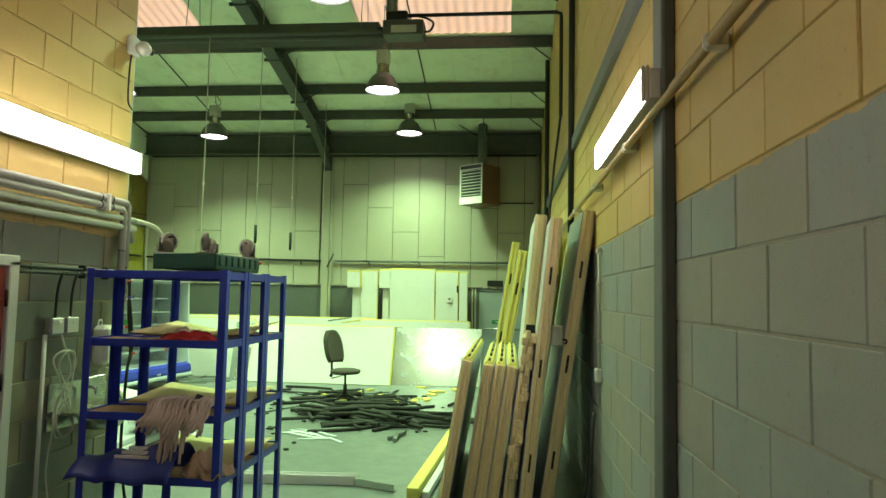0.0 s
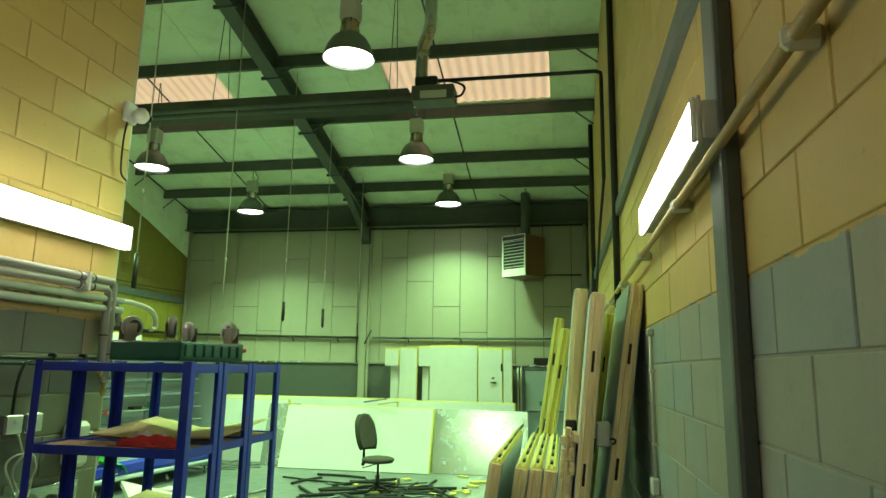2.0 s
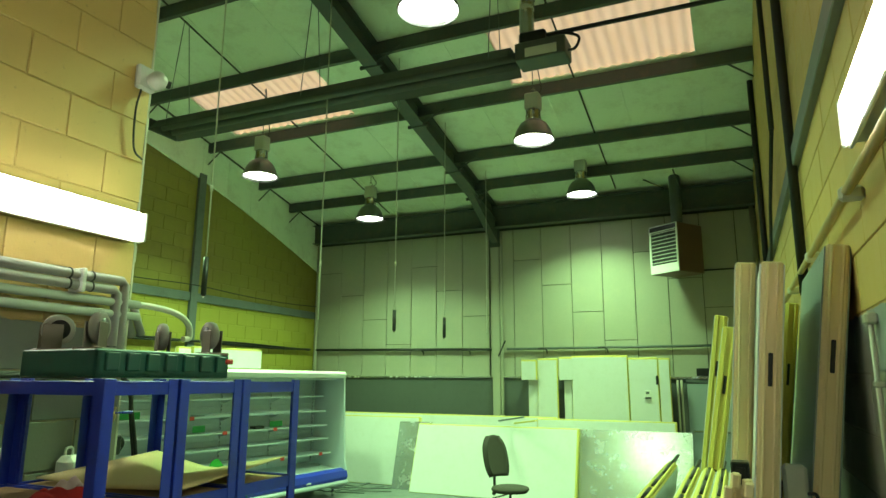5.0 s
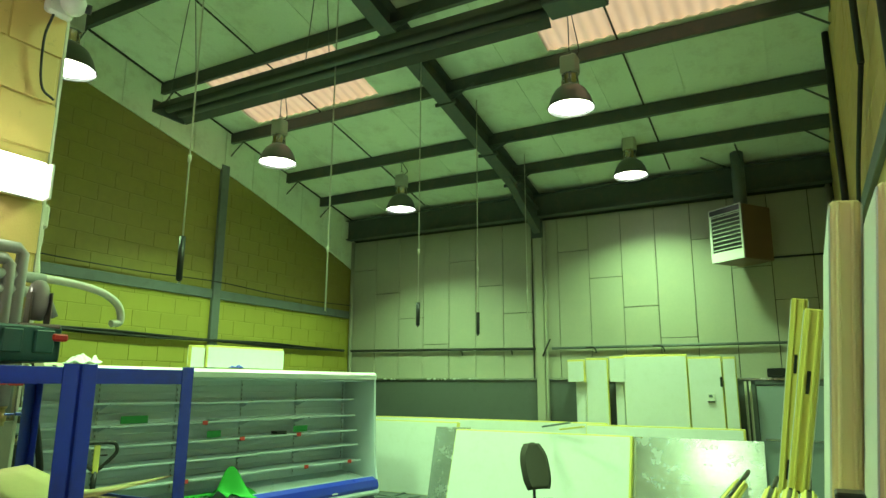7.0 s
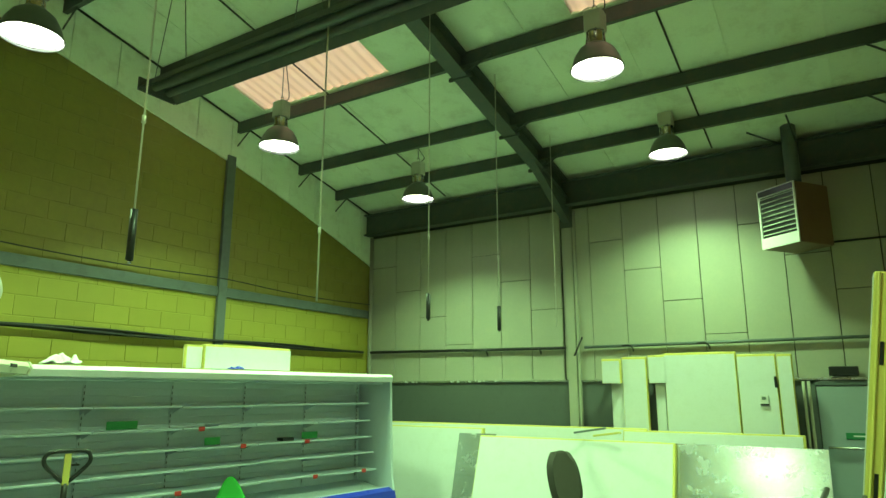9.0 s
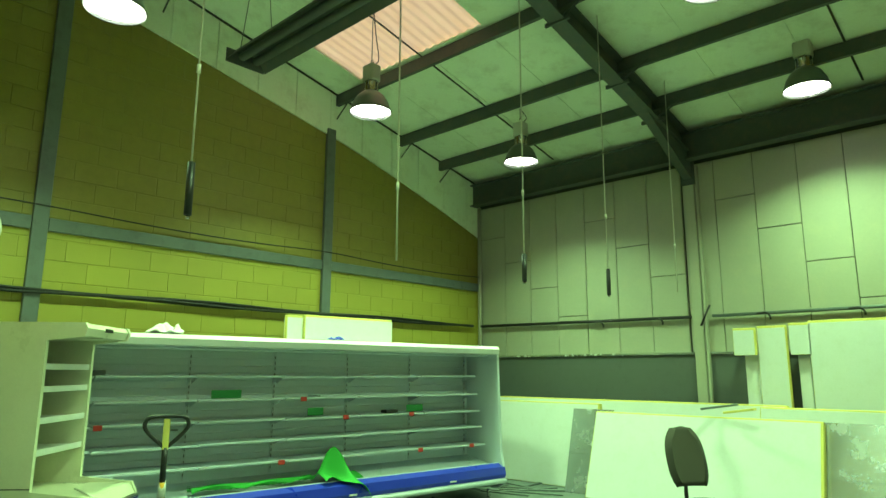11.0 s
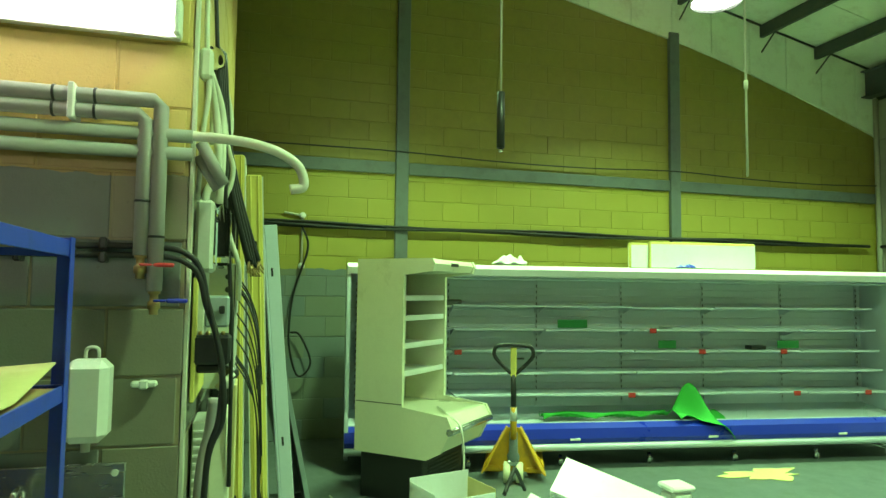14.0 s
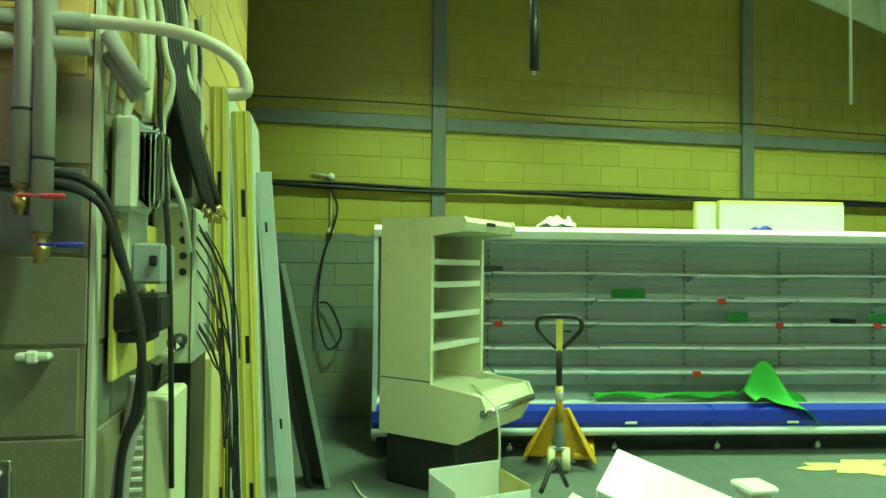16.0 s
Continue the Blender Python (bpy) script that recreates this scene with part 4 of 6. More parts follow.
def edge_panel(x, y, length, height, thick, lean, core, skin):
    """A panel standing on its long edge, its ribbed yellow top edge up and a beige end towards the corridor."""
    m = Matrix.Translation((x, y, 0)) @ pose(0, 0, 0, 0, lean, 0)
    t = thing("insulated_panel", "insulated panel standing on its long edge, yellow top", "panel", "cold store panels", m)
    part("core", Shape().box((0.004, 0.012, 0.012), (thick - 0.004, length, height), 0.006), M_FOAM, t, "yellow foam core")
    part("end_strip", Shape().box((0.003, -0.006, 0.012), (thick - 0.003, 0.011, height - 0.01), 0.005), core, t, "pale end strip")
    for k in (0.2, 0.62):
        part("rib", Shape().box((thick * k, -0.016, 0.012), (thick * (k + 0.18), -0.005, height - 0.012), 0.004), core, t)
        part("top_rib", Shape().box((thick * k, 0.02, height - 0.001), (thick * (k + 0.18), length, height + 0.014), 0.004), M_FOAM, t)
    for x0 in (-0.002, thick - 0.003):
        part("skin", Shape().box((x0, 0.012, 0.015), (x0 + 0.005, length, height - 0.01), 0.001), skin, t, "smooth metal skin")
    for k in range(5):
        part("hole", Shape().cyl((thick * 0.5, 0.2 + k * 0.42, height), (thick * 0.5, 0.3 + k * 0.6, height + 0.004), 0.014, seg=10), M_BLACKP, t)


for x, y, h, lean, skin in ((-0.52, 4.84, 1.215, 9, M_SKIN), (-0.34, 4.92, 1.175, 8, M_WHITE), (-0.25, 4.92, 1.175, 8, M_WHITE), (-0.16, 4.92, 1.17, 8, M_WHITE)):
    edge_panel(x, y, 2.2, h, 0.082, lean, BEIGE, skin)
single("dark_clamp", Shape().box((0.135, 4.90, 1.31), (0.205, 4.99, 1.45), 0.006).box((0.150, 4.892, 1.33), (0.19, 4.90, 1.43), 0.003), M_BLACKP, "black plastic clamp wedged between leaning panels", "clamp")
lockbox = thing("lock_box", "grey plastic lock box between two leaning panels", "lock box", at=(0.36, 4.86, 1.30))
part("body", Shape().box((-0.04, 0, 0), (0.045, 0.09, 0.15), 0.012), M_GEAR, lockbox)
part("spindle", Shape().ring_tube(curve_points([(0.04, 0.01, 0.05), (0.065, 0.0, 0.05), (0.07, 0.0, 0.03), (0.05, 0.0, 0.02)], 5), 0.007, 8), M_BLACKP, lockbox)
rag = slotted_panel("insulated panel with a torn ragged foam edge", -0.045, 4.88, 1.38, 0.5, 0.08, 7.0, 0, BEIGE, M_WHITE, slots=0)
torn = Shape()
for k in range(60):
    a = Vector((rnd.uniform(0, 0.08), rnd.uniform(-0.025, 0.0), rnd.uniform(0.3, 1.40)))
    s = rnd.uniform(0.008, 0.02)
    torn.box(a - Vector((s, s, s * 1.6)), a + Vector((s, s, s * 1.6)), s * 0.4)
part("torn_foam", torn, BEIGE, rag, "torn crumbly foam")["kind"] = "stuff"
single("floor_strip", Shape().box((0, 0, 0.004), (0.10, 3.2, 0.10), 0.006), M_FOAM, "yellow foam panel offcut lying along the stack", "offcut").matrix_world = Matrix.Translation((-0.80, 5.35, 0)) @ pose(0, 0, 0, 0, 0, -3)
single("floor_strip", Shape().box((0, 0, 0.004), (0.06, 3.0, 0.06), 0.006), M_WHITE, "white panel trim lying along the stack", "offcut").matrix_world = Matrix.Translation((-0.68, 5.4, 0)) @ pose(0, 0, 0, 0, 0, -3)

# ---- shelving ----
LEVELS = (1.745, 1.385, 1.005, 0.685, 0.20)


def shelf_unit(x0, x1, y0, y1):
    t = thing("shelving_unit", "blue boltless steel shelving unit with chipboard shelves", "shelf", "blue shelving units")
    for x, sx in ((x0, 1), (x1, -1)):
        for y, sy in ((y0, 1), (y1, -1)):
            part("post", Shape().box((x, y, 0.0), (x + sx * 0.040, y + sy * 0.003, 1.765), 0.001).box((x, y + sy * 0.003, 0.0), (x + sx * 0.003, y + sy * 0.040, 1.765), 0.001), M_BLUE, t)
    for z in LEVELS:
        for y, sy in ((y0, 1), (y1, -1)):
            part("beam", Shape().box((x0 + 0.004, y + sy * 0.004, z - 0.028), (x1 - 0.004, y + sy * 0.012, z + 0.012), 0.001).box((x0 + 0.004, y + sy * 0.012, z - 0.012), (x1 - 0.004, y + sy * 0.03, z - 0.008), 0.001), M_BLUE, t)
        for x, sx in ((x0, 1), (x1, -1)):
            part("beam", Shape().box((x + sx * 0.004, y0 + 0.013, z - 0.028), (x + sx * 0.012, y1 - 0.013, z + 0.012), 0.001), M_BLUE, t)
        part("shelf_board", Shape().box((x0 + 0.013, y0 + 0.013, z - 0.008), (x1 - 0.013, y1 - 0.013, z + 0.004), 0.001), M_BOARD, t, "worn chipboard shelf")


for y0, y1 in ((3.25, 3.525), (3.535, 3.825), (3.832, 4.17)):
    shelf_unit(-2.22, -1.45, y0, y1)

dolly = thing("wheeled_dolly", "dark green plastic dolly lying upside down, wheels up", "dolly", at=Matrix.Translation((-1.69, 3.545, 1.768)) @ pose(0, 0, 0, 0, 0, -3))
DL, DW = 0.265, 0.18
part("deck", Shape().box((-DW, -DL, 0.0), (DW, DL, 0.02), 0.006), M_GREENP, dolly)
for a, b in (((-DW, -DL), (DW, -DL + 0.02)), ((-DW, DL - 0.02), (DW, DL)), ((-DW, -DL), (-DW + 0.02, DL)), ((DW - 0.02, -DL), (DW, DL))):
    part("rim", Shape().box((*a, 0.0), (*b, 0.085), 0.005), M_GREENP, dolly)
for k in range(7):
    y = -DL + 0.03 + k * 0.072
    part("rib", Shape().box((DW - 0.002, y, 0.02), (DW + 0.012, y + 0.045, 0.075), 0.003), M_GREENP, dolly)
    part("rib", Shape().box((-DW + 0.03, y, 0.015), (DW - 0.03, y + 0.008, 0.07), 0.001), M_GREENP, dolly)
part("tag", Shape().box((DW - 0.01, DL - 0.03, 0.05), (DW + 0.016, DL + 0.008, 0.068), 0.004), M_REDL, dolly, "small red clip")
for x, y, a in ((-0.145, -0.20, -20), (0.085, -0.205, 30), (-0.09, 0.195, 60), (0.13, 0.225, 75)):
    m = Matrix.Translation((x, y, 0.085)) @ pose(0, 0, 0, 0, 0, a)
    w = part("castor", Shape().box((-0.045, -0.045, -0.004), (0.045, 0.045, 0.006), 0.002, m).box((-0.024, -0.03, 0.0), (-0.020, 0.03, 0.085), 0.003, m).box((0.020, -0.03, 0.0), (0.024, 0.03, 0.085), 0.003, m), M_RUST, dolly, "worn steel castor fork")
    wheel = Shape().lathe((0, 0, 0), [(0.018, -0.015), (0.041, -0.017), (0.049, -0.011), (0.051, 0), (0.049, 0.011), (0.041, 0.017), (0.018, 0.015)], 22, "x")
    wheel.v = [tuple(m @ Vector((p[0], p[1] + 0.02, p[2] + 0.068))) for p in wheel.v]
    part("wheel", wheel, M_TYRE, w, "grey rubber wheel")
    hub = Shape().lathe((0, 0, 0), [(0.001, -0.021), (0.012, -0.021), (0.014, -0.018), (0.032, -0.0175), (0.032, 0.0175), (0.014, 0.018), (0.012, 0.021), (0.001, 0.021)], 16, "x")
    hub.v = [tuple(m @ Vector((p[0], p[1] + 0.02, p[2] + 0.068))) for p in hub.v]
    part("hub", hub, M_BLACKP, w, "dark wheel hub")


def crumple(shape, cx, cy, cz, sx, sy, h, seed, nu=22, nv=22, edge=0.0):
    r = random.Random(seed)
    ph = [r.uniform(0, 6) for _ in range(6)]

    def fn(u, v):
        a, b = u * 2 - 1, v * 2 - 1
        e = 1 - max(abs(a), abs(b)) ** 3
        z = h * e * (0.55 + 0.45 * math.sin(5 * a + ph[0] + 2 * math.sin(3 * b + ph[1]))) + 0.25 * h * math.sin(9 * b + ph[2]) * math.sin(7 * a + ph[3])
        k = 1 + 0.18 * math.sin(4 * math.atan2(b, a) + ph[4])
        return (cx + sx * a * k, cy + sy * b * k, cz + max(0.003, z) + edge * (1 - e))
    return shape.grid(fn, nu, nv)


def solid(ob, t=0.004):
    md = ob.modifiers.new("thickness", "SOLIDIFY")
    md.thickness, md.offset = t, 1
    return ob


solid(single("red_glove", crumple(Shape(), -1.70, 3.36, 1.39, 0.15, 0.05, 0.045, 3), M_RED, "crumpled red rubber glove on the blue shelf", "glove"))
solid(single("work_glove", crumple(Shape(), -1.74, 3.42, 1.40, 0.07, 0.04, 0.05, 5), M_MOP, "dirty cream work glove on the blue shelf", "glove"))
solid(single("bent_card", Shape().grid(lambda u, v: (-2.18 + 0.70 * u, 3.60 + 0.55 * v, 1.394 + 0.05 * abs(u - 0.45) ** 1.0 * 2 * (0.3 + v)), 10, 8), M_CARD, "bent sheet of pale card on the shelves", "card"))
solid(single("bent_card", Shape().grid(lambda u, v: (-2.18 + 0.70 * u, 3.62 + 0.50 * v, 1.014 + 0.04 * abs(u - 0.5) * 2 * v), 10, 8), M_CARD, "bent sheet of pale card on the shelves", "card"))
solid(single("bent_card", Shape().grid(lambda u, v: (-2.15 + 0.66 * u, 3.28 + 0.85 * v, 0.694 + 0.03 * abs(u - 0.5) * 2 * v), 10, 8), M_CARD, "bent sheet of pale card on the shelves", "card"))
mop = thing("mop_head", "dirty cotton mop head draped over the shelf edge", "mop")
strands = Shape()
for k in range(80):
    x = -1.86 + 0.34 * rnd.random()
    out = rnd.random()
    zlow = 1.0 - (0.02 + 0.24 * rnd.random() * (1.0 if abs(x + 1.70) < 0.06 else 0.25))
    strands.ring_tube(curve_points([(x + 0.06 * rnd.uniform(-1, 1), 3.42 + 0.08 * rnd.random(), 1.03 + 0.05 * rnd.random()), (x, 3.30, 1.045 + 0.04 * out), (x + 0.02, 3.225, 1.02), (x + 0.03 * rnd.uniform(-1, 1), 3.205 - 0.02 * out, zlow)], 4), 0.007, 5)
strands_ob = part("mop_yarn", strands, M_MOP, mop)
strands_ob["kind"] = "stuff"
part("socket", Shape().cyl((-1.68, 3.42, 1.01), (-1.66, 3.46, 1.08), 0.03), M_BLACKP, mop)

bag = thing("shopping_bag", "blue woven shopping bag with white lettering on the shelf", "bag")
solid(part("body", Shape().grid(lambda u, v: (-2.20 + 0.54 * u, 3.12 + 0.34 * v + 0.02 * math.sin(9 * u), 0.70 + 0.15 * math.sin(math.pi * v) * (0.5 + 0.6 * u) + 0.012 * math.sin(16 * u + 5 * v)), 20, 14), M_BAG, bag), 0.006)


for k in range(3):
    part("print", Shape().box((-1.98 + 0.02 * k, 3.19 + 0.03 * k, 0.80 + 0.014 * k), (-1.80 - 0.02 * k, 3.205 + 0.03 * k, 0.815 + 0.016 * k), 0.001), M_INK, bag, "white printed letters")
solid(single("paper_sack", crumple(Shape(), -1.55, 3.34, 0.695, 0.11, 0.09, 0.12, 9), M_PAPER, "crumpled brown paper sack on the shelf", "sack"))

# ---- hall: the long open chiller ----
FR_L, FR_R = Vector((-6.42, 5.43, 0)), Vector((-5.68, 11.22, 0))
u = (FR_R - FR_L).normalized()
FR_LEN = (FR_R - FR_L).length
# local frame: x along the front, y from the front to the back, z up
fr_m = Matrix(((u.x, -u.y, 0, FR_L.x), (u.y, u.x, 0, FR_L.y), (0, 0, 1, 0), (0, 0, 0, 1)))
fr = thing("multideck_chiller", "long empty open chiller, white canopy and blue bumper", "chiller", at=fr_m)
L = FR_LEN
part("canopy", Shape().prism([(0, -0.02, 1.80), (0, -0.03, 1.86), (0, 0.0, 1.90), (0, 0.80, 1.92), (0, 0.80, 1.82), (0, 0.06, 1.79)], (L, 0, 0)), M_WHITE, fr, "white enamel canopy")
part("canopy_light", Shape().box((0.06, 0.10, 1.765), (L - 0.06, 0.18, 1.785), 0.008), M_SHELF, fr)
part("back_panel", Shape().box((0.03, 0.60, 0.30), (L - 0.03, 0.80, 1.82), 0.003), M_STRIP, fr, "pale grey back panel")
k = 0
z = 0.56
while z < 1.76:
    part("back_slat", Shape().box((0.04, 0.593, z), (L - 0.04, 0.601, z + 0.066), 0.003), M_STRIP, fr)
    z += 0.076
for x in (0.0, L - 0.035):
    part("end_panel", Shape().prism([(x, 0.80, 0.10), (x, 0.80, 1.90), (x, 0.0, 1.88), (x, -0.01, 1.80), (x, -0.06, 0.55), (x, -0.10, 0.38), (x, -0.10, 0.16), (x, 0.0, 0.10)], (0.035, 0, 0)), M_SHELF, fr, "grey end panel")
part("well", Shape().prism([(0.035, 0.60, 0.30), (0.035, 0.60, 0.46), (0.035, 0.10, 0.38), (0.035, -0.02, 0.42), (0.035, -0.04, 0.28)], (L - 0.07, 0, 0)), M_STRIP, fr)
part("bumper", Shape().prism([(0.0, -0.02, 0.41), (0.0, -0.10, 0.37), (0.0, -0.12, 0.28), (0.0, -0.10, 0.235), (0.0, 0.02, 0.235)], (L, 0, 0)), M_BUMPER, fr, "glossy blue bumper band")
part("rail", Shape().ring_tube([(0.0, -0.10, 0.20), (L, -0.10, 0.20)], 0.035, 12), M_SHELF, fr, "grey rounded bump rail")
part("plinth", Shape().box((0.02, 0.16, 0.115), (L - 0.02, 0.76, 0.235), 0.004), M_BLACKP, fr, "dark recessed plinth")
uprights = [0.10 + i * (L - 0.2) / 6 for i in range(7)]
for x in uprights:
    up_ob = part("upright", Shape().box((x - 0.012, 0.582, 0.48), (x + 0.012, 0.593, 1.78), 0.001), M_SHELF, fr)
    for q in range(20):
        part("slot", Shape().box((x - 0.004, 0.579, 0.52 + q * 0.062), (x + 0.004, 0.5825, 0.55 + q * 0.062), 0.0005), M_BLACKP, up_ob)
for i, (z, d) in enumerate(((1.50, 0.24), (1.27, 0.28), (1.06, 0.32), (0.85, 0.36), (0.64, 0.42))):
    for a, b in zip(uprights[:-1], uprights[1:]):
        sag = rnd.uniform(-0.006, 0.006)
        sh = part("shelf", Shape().box((a + 0.006, 0.58 - d, z + sag - 0.006), (b - 0.006, 0.58, z + sag + 0.006), 0.002), M_SHELF, fr)
        part("ticket_strip", Shape().box((a + 0.008, 0.572 - d, z + sag - 0.010), (b - 0.008, 0.58 - d, z + sag + 0.014), 0.003), M_SHELF, sh, "clear-white ticket strip")
        for x in (a + 0.02, b - 0.026):
            part("bracket", Shape().prism([(x, 0.58, z - 0.008), (x, 0.58, z - 0.075), (x, 0.58 - d * 0.75, z - 0.008)], (0.004, 0, 0)), M_SHELF, sh)
for x in [0.25 + 0.9 * i for i in range(7)]:
    f = part("foot", Shape().cyl((x, 0.02, 0.0), (x, 0.02, 0.10), 0.018).box((x - 0.025, -0.005, 0.02), (x + 0.025, 0.0, 0.06), 0.003), M_CHROME, fr, "steel levelling foot")
for x in (0.35, 1.85, 3.95, 5.3):
    part("riser", Shape().box((x - 0.02, -0.025, 0.40), (x + 0.02, -0.005, 0.52), 0.004), M_GLASS, fr, "clear plastic riser clip")
for x in (0.7, 2.1, 3.5, 4.9):
    part("badge", Shape().box((x, -0.125, 0.262), (x + 0.10, -0.117, 0.282), 0.003), M_PLASTIC, fr)


def on_chiller(x, y, z):
    return fr_m @ Vector((x, y, z))


def chiller_bit(name, lo, hi, material, label, cat, group=""):
    ob = single(name, Shape().box(lo, hi, 0.003), material, label, cat, group)
    ob.matrix_world = fr_m
    return ob


for x, z, w in ((2.15, 1.285, 0.32), (3.25, 1.075, 0.20), (4.62, 1.075, 0.26)):
    chiller_bit("green_divider", (x, 0.40, z), (x + w, 0.405, z + 0.085), M_GREENL, "small green shelf card in the empty chiller", "card", "green shelf cards")
chiller_bit("dark_tray", (4.25, 0.30, 1.07), (4.42, 0.42, 1.11), M_BLACKP, "small dark tray on the chiller shelf", "tray")
for x in (0.62, 0.95):
    chiller_bit("dark_tray", (x, 0.42, 1.51), (x + 0.20, 0.52, 1.565), M_STEEL, "small grey tray on the chiller shelf", "tray")
chiller_bit("loose_shelf", (3.35, 0.30, 1.285), (4.75, 0.62, 1.30), M_SHELF, "loose shelf panel laid on the chiller shelf", "shelf")
for x, z, d in ((1.05, 1.06, 0.32), (2.80, 0.64, 0.42), (3.10, 1.27, 0.28), (3.62, 1.06, 0.32), (4.55, 1.06, 0.32), (4.62, 0.64, 0.42), (5.45, 0.64, 0.42)):
    chiller_bit("price_label", (x, 0.563 - d, z - 0.03), (x + 0.075, 0.570 - d, z + 0.02), M_REDL, "red price label clipped to the chiller shelf", "label", "red price labels")
single("wall_tape", Shape().box((0.1, 0.54, 0.47), (0.9, 0.58, 0.49), 0.003), M_BLACKP, "dark trunking strip in the chiller well", "strip").matrix_world = fr_m
solid(single("green_cloth", Shape().grid(lambda a, b: (on_chiller(3.22 + 0.62 * a, -0.12 + 0.35 * b + 0.05 * math.sin(7 * a), 0.44 + 0.30 * math.exp(-((a - 0.32) ** 2 + (b - 0.6) ** 2) * 18) - 0.20 * max(0, a - 0.45) * (1 - b) * 2 + 0.03 * math.sin(11 * a + 5 * b))), 26, 20), M_GREENC, "crumpled bright green cloth over the chiller's edge", "cloth"))
solid(single("green_cloth", Shape().grid(lambda a, b: (on_chiller(1.9 + 1.3 * a, 0.06 + 0.12 * b + 0.03 * math.sin(9 * a), 0.43 + 0.05 * abs(math.sin(8 * a + 3 * b)))), 30, 8), M_GREENC, "strip of green cloth lying in the chiller", "cloth"))
for x0, x1, y0, h in ((2.98, 3.17, 0.45, 0.27), (3.18, 4.38, 0.40, 0.28)):
    t = thing("insulated_panel", "short white insulated panel offcut on the chiller top", "panel", "offcuts on the chiller", fr_m)
    part("core", Shape().box((x0, y0 + 0.006, 1.925), (x1, y0 + 0.074, 1.92 + h), 0.004), M_FOAM, t, "yellow foam edge")
    for yy in (y0, y0 + 0.075):
        part("skin", Shape().box((x0, yy, 1.925), (x1, yy + 0.005, 1.92 + h - 0.025), 0.001), M_WHITE, t)
solid(single("plastic_wrap", crumple(Shape(), 0, 0, 0, 0.16, 0.10, 0.09, 12), M_PLASTIC, "crumpled clear-white plastic wrap on the chiller top", "wrap")).matrix_world = fr_m @ Matrix.Translation((1.60, 0.25, 1.92))
single("dark_rag", crumple(Shape(), 0, 0, 0, 0.10, 0.05, 0.035, 14), M_BUMPER, "small blue rag on the chiller top", "rag").matrix_world = fr_m @ Matrix.Translation((3.48, 0.22, 1.918))

# ---- hall: the cream promotional cabinet, set at an angle ----
cab_m = Matrix(((-0.721, 0.693, 0, -5.72), (0.693, 0.721, 0, 5.42), (0, 0, 1, 0), (0, 0, 0, 1)))
cab = thing("display_fridge", "cream end-cap display fridge with open white shelves", "fridge", at=cab_m)
CW = 0.74
side = [(0, 0, 0.36), (0, 0, 1.90), (0, 0.70, 1.90), (0, 0.72, 1.86), (0, 0.70, 1.80), (0, 0.44, 1.77), (0, 0.44, 0.74), (0, 0.84, 0.70), (0, 0.88, 0.62), (0, 0.78, 0.42), (0, 0.66, 0.36)]
for x in (0.0, CW - 0.035):
    part("side_panel", Shape().prism([(x, b, c) for _, b, c in side], (0.035, 0, 0)), M_CREAM, cab)
part("back", Shape().box((0.035, 0.0, 0.36), (CW - 0.035, 0.05, 1.90), 0.004), M_CREAM, cab)
part("canopy", Shape().prism([(0.036, 0.05, 1.895), (0.036, 0.69, 1.895), (0.036, 0.71, 1.86), (0.036, 0.69, 1.805), (0.036, 0.05, 1.79)], (CW - 0.072, 0, 0)), M_CREAM, cab)
part("groove", Shape().box((-0.003, 0.01, 0.755), (0.0, 0.44, 0.762), 0.001), M_JOINT, cab)
part("base_front", Shape().prism([(0.036, 0.05, 0.37), (0.036, 0.05, 0.70), (0.036, 0.83, 0.695), (0.036, 0.87, 0.62), (0.036, 0.775, 0.425), (0.036, 0.655, 0.37)], (CW - 0.072, 0, 0)), M_CREAM, cab)
part("trim", Shape().ring_tube([(-0.004, 0.862, 0.59), (CW + 0.004, 0.862, 0.59)], 0.028, 10), M_CHROME, cab, "bright steel trim")
part("plinth", Shape().box((0.03, 0.04, 0.0), (CW - 0.03, 0.62, 0.36), 0.01), M_BLACKP, cab, "black louvred plinth")
for q in range(9):
    part("louvre", Shape().box((0.10, 0.62, 0.06 + q * 0.03), (CW - 0.10, 0.63, 0.072 + q * 0.03), 0.002), M_BLACKP, cab)
for z in (1.58, 1.42, 1.20, 0.98):
    s = part("shelf", Shape().box((0.04, 0.06, z), (CW - 0.04, 0.42, z + 0.012), 0.002), M_PLASTIC, cab)
    part("ticket_strip", Shape().box((0.04, 0.42, z - 0.014), (CW - 0.04, 0.43, z + 0.03), 0.003), M_PLASTIC, s)
part("sticker", Shape().box((0.30, 0.704, 1.845), (0.42, 0.716, 1.872), 0.002), M_BLACKP, cab)
single("white_lead", Shape().ring_tube(curve_points([tuple(cab_m @ Vector(p)) for p in ((0.3, 0.60, 0.715), (0.1, 0.80, 0.70), (0.02, 0.95, 0.62), (0.0, 0.98, 0.3), (-0.05, 0.95, 0.04), (-0.25, 0.6, 0.01), (-0.35, 0.2, 0.01), (-0.15, -0.12, 0.02))], 8), 0.008, 8), M_HOSE, "white power lead trailing from the display fridge", "lead")

# ---- hall: pallet truck ----
pt = thing("pallet_truck", "yellow pallet truck with a black loop handle", "pallet truck", at=Matrix.Translation((-5.80, 6.83, 0)) @ pose(0, 0, 0, 0, 0, 67))
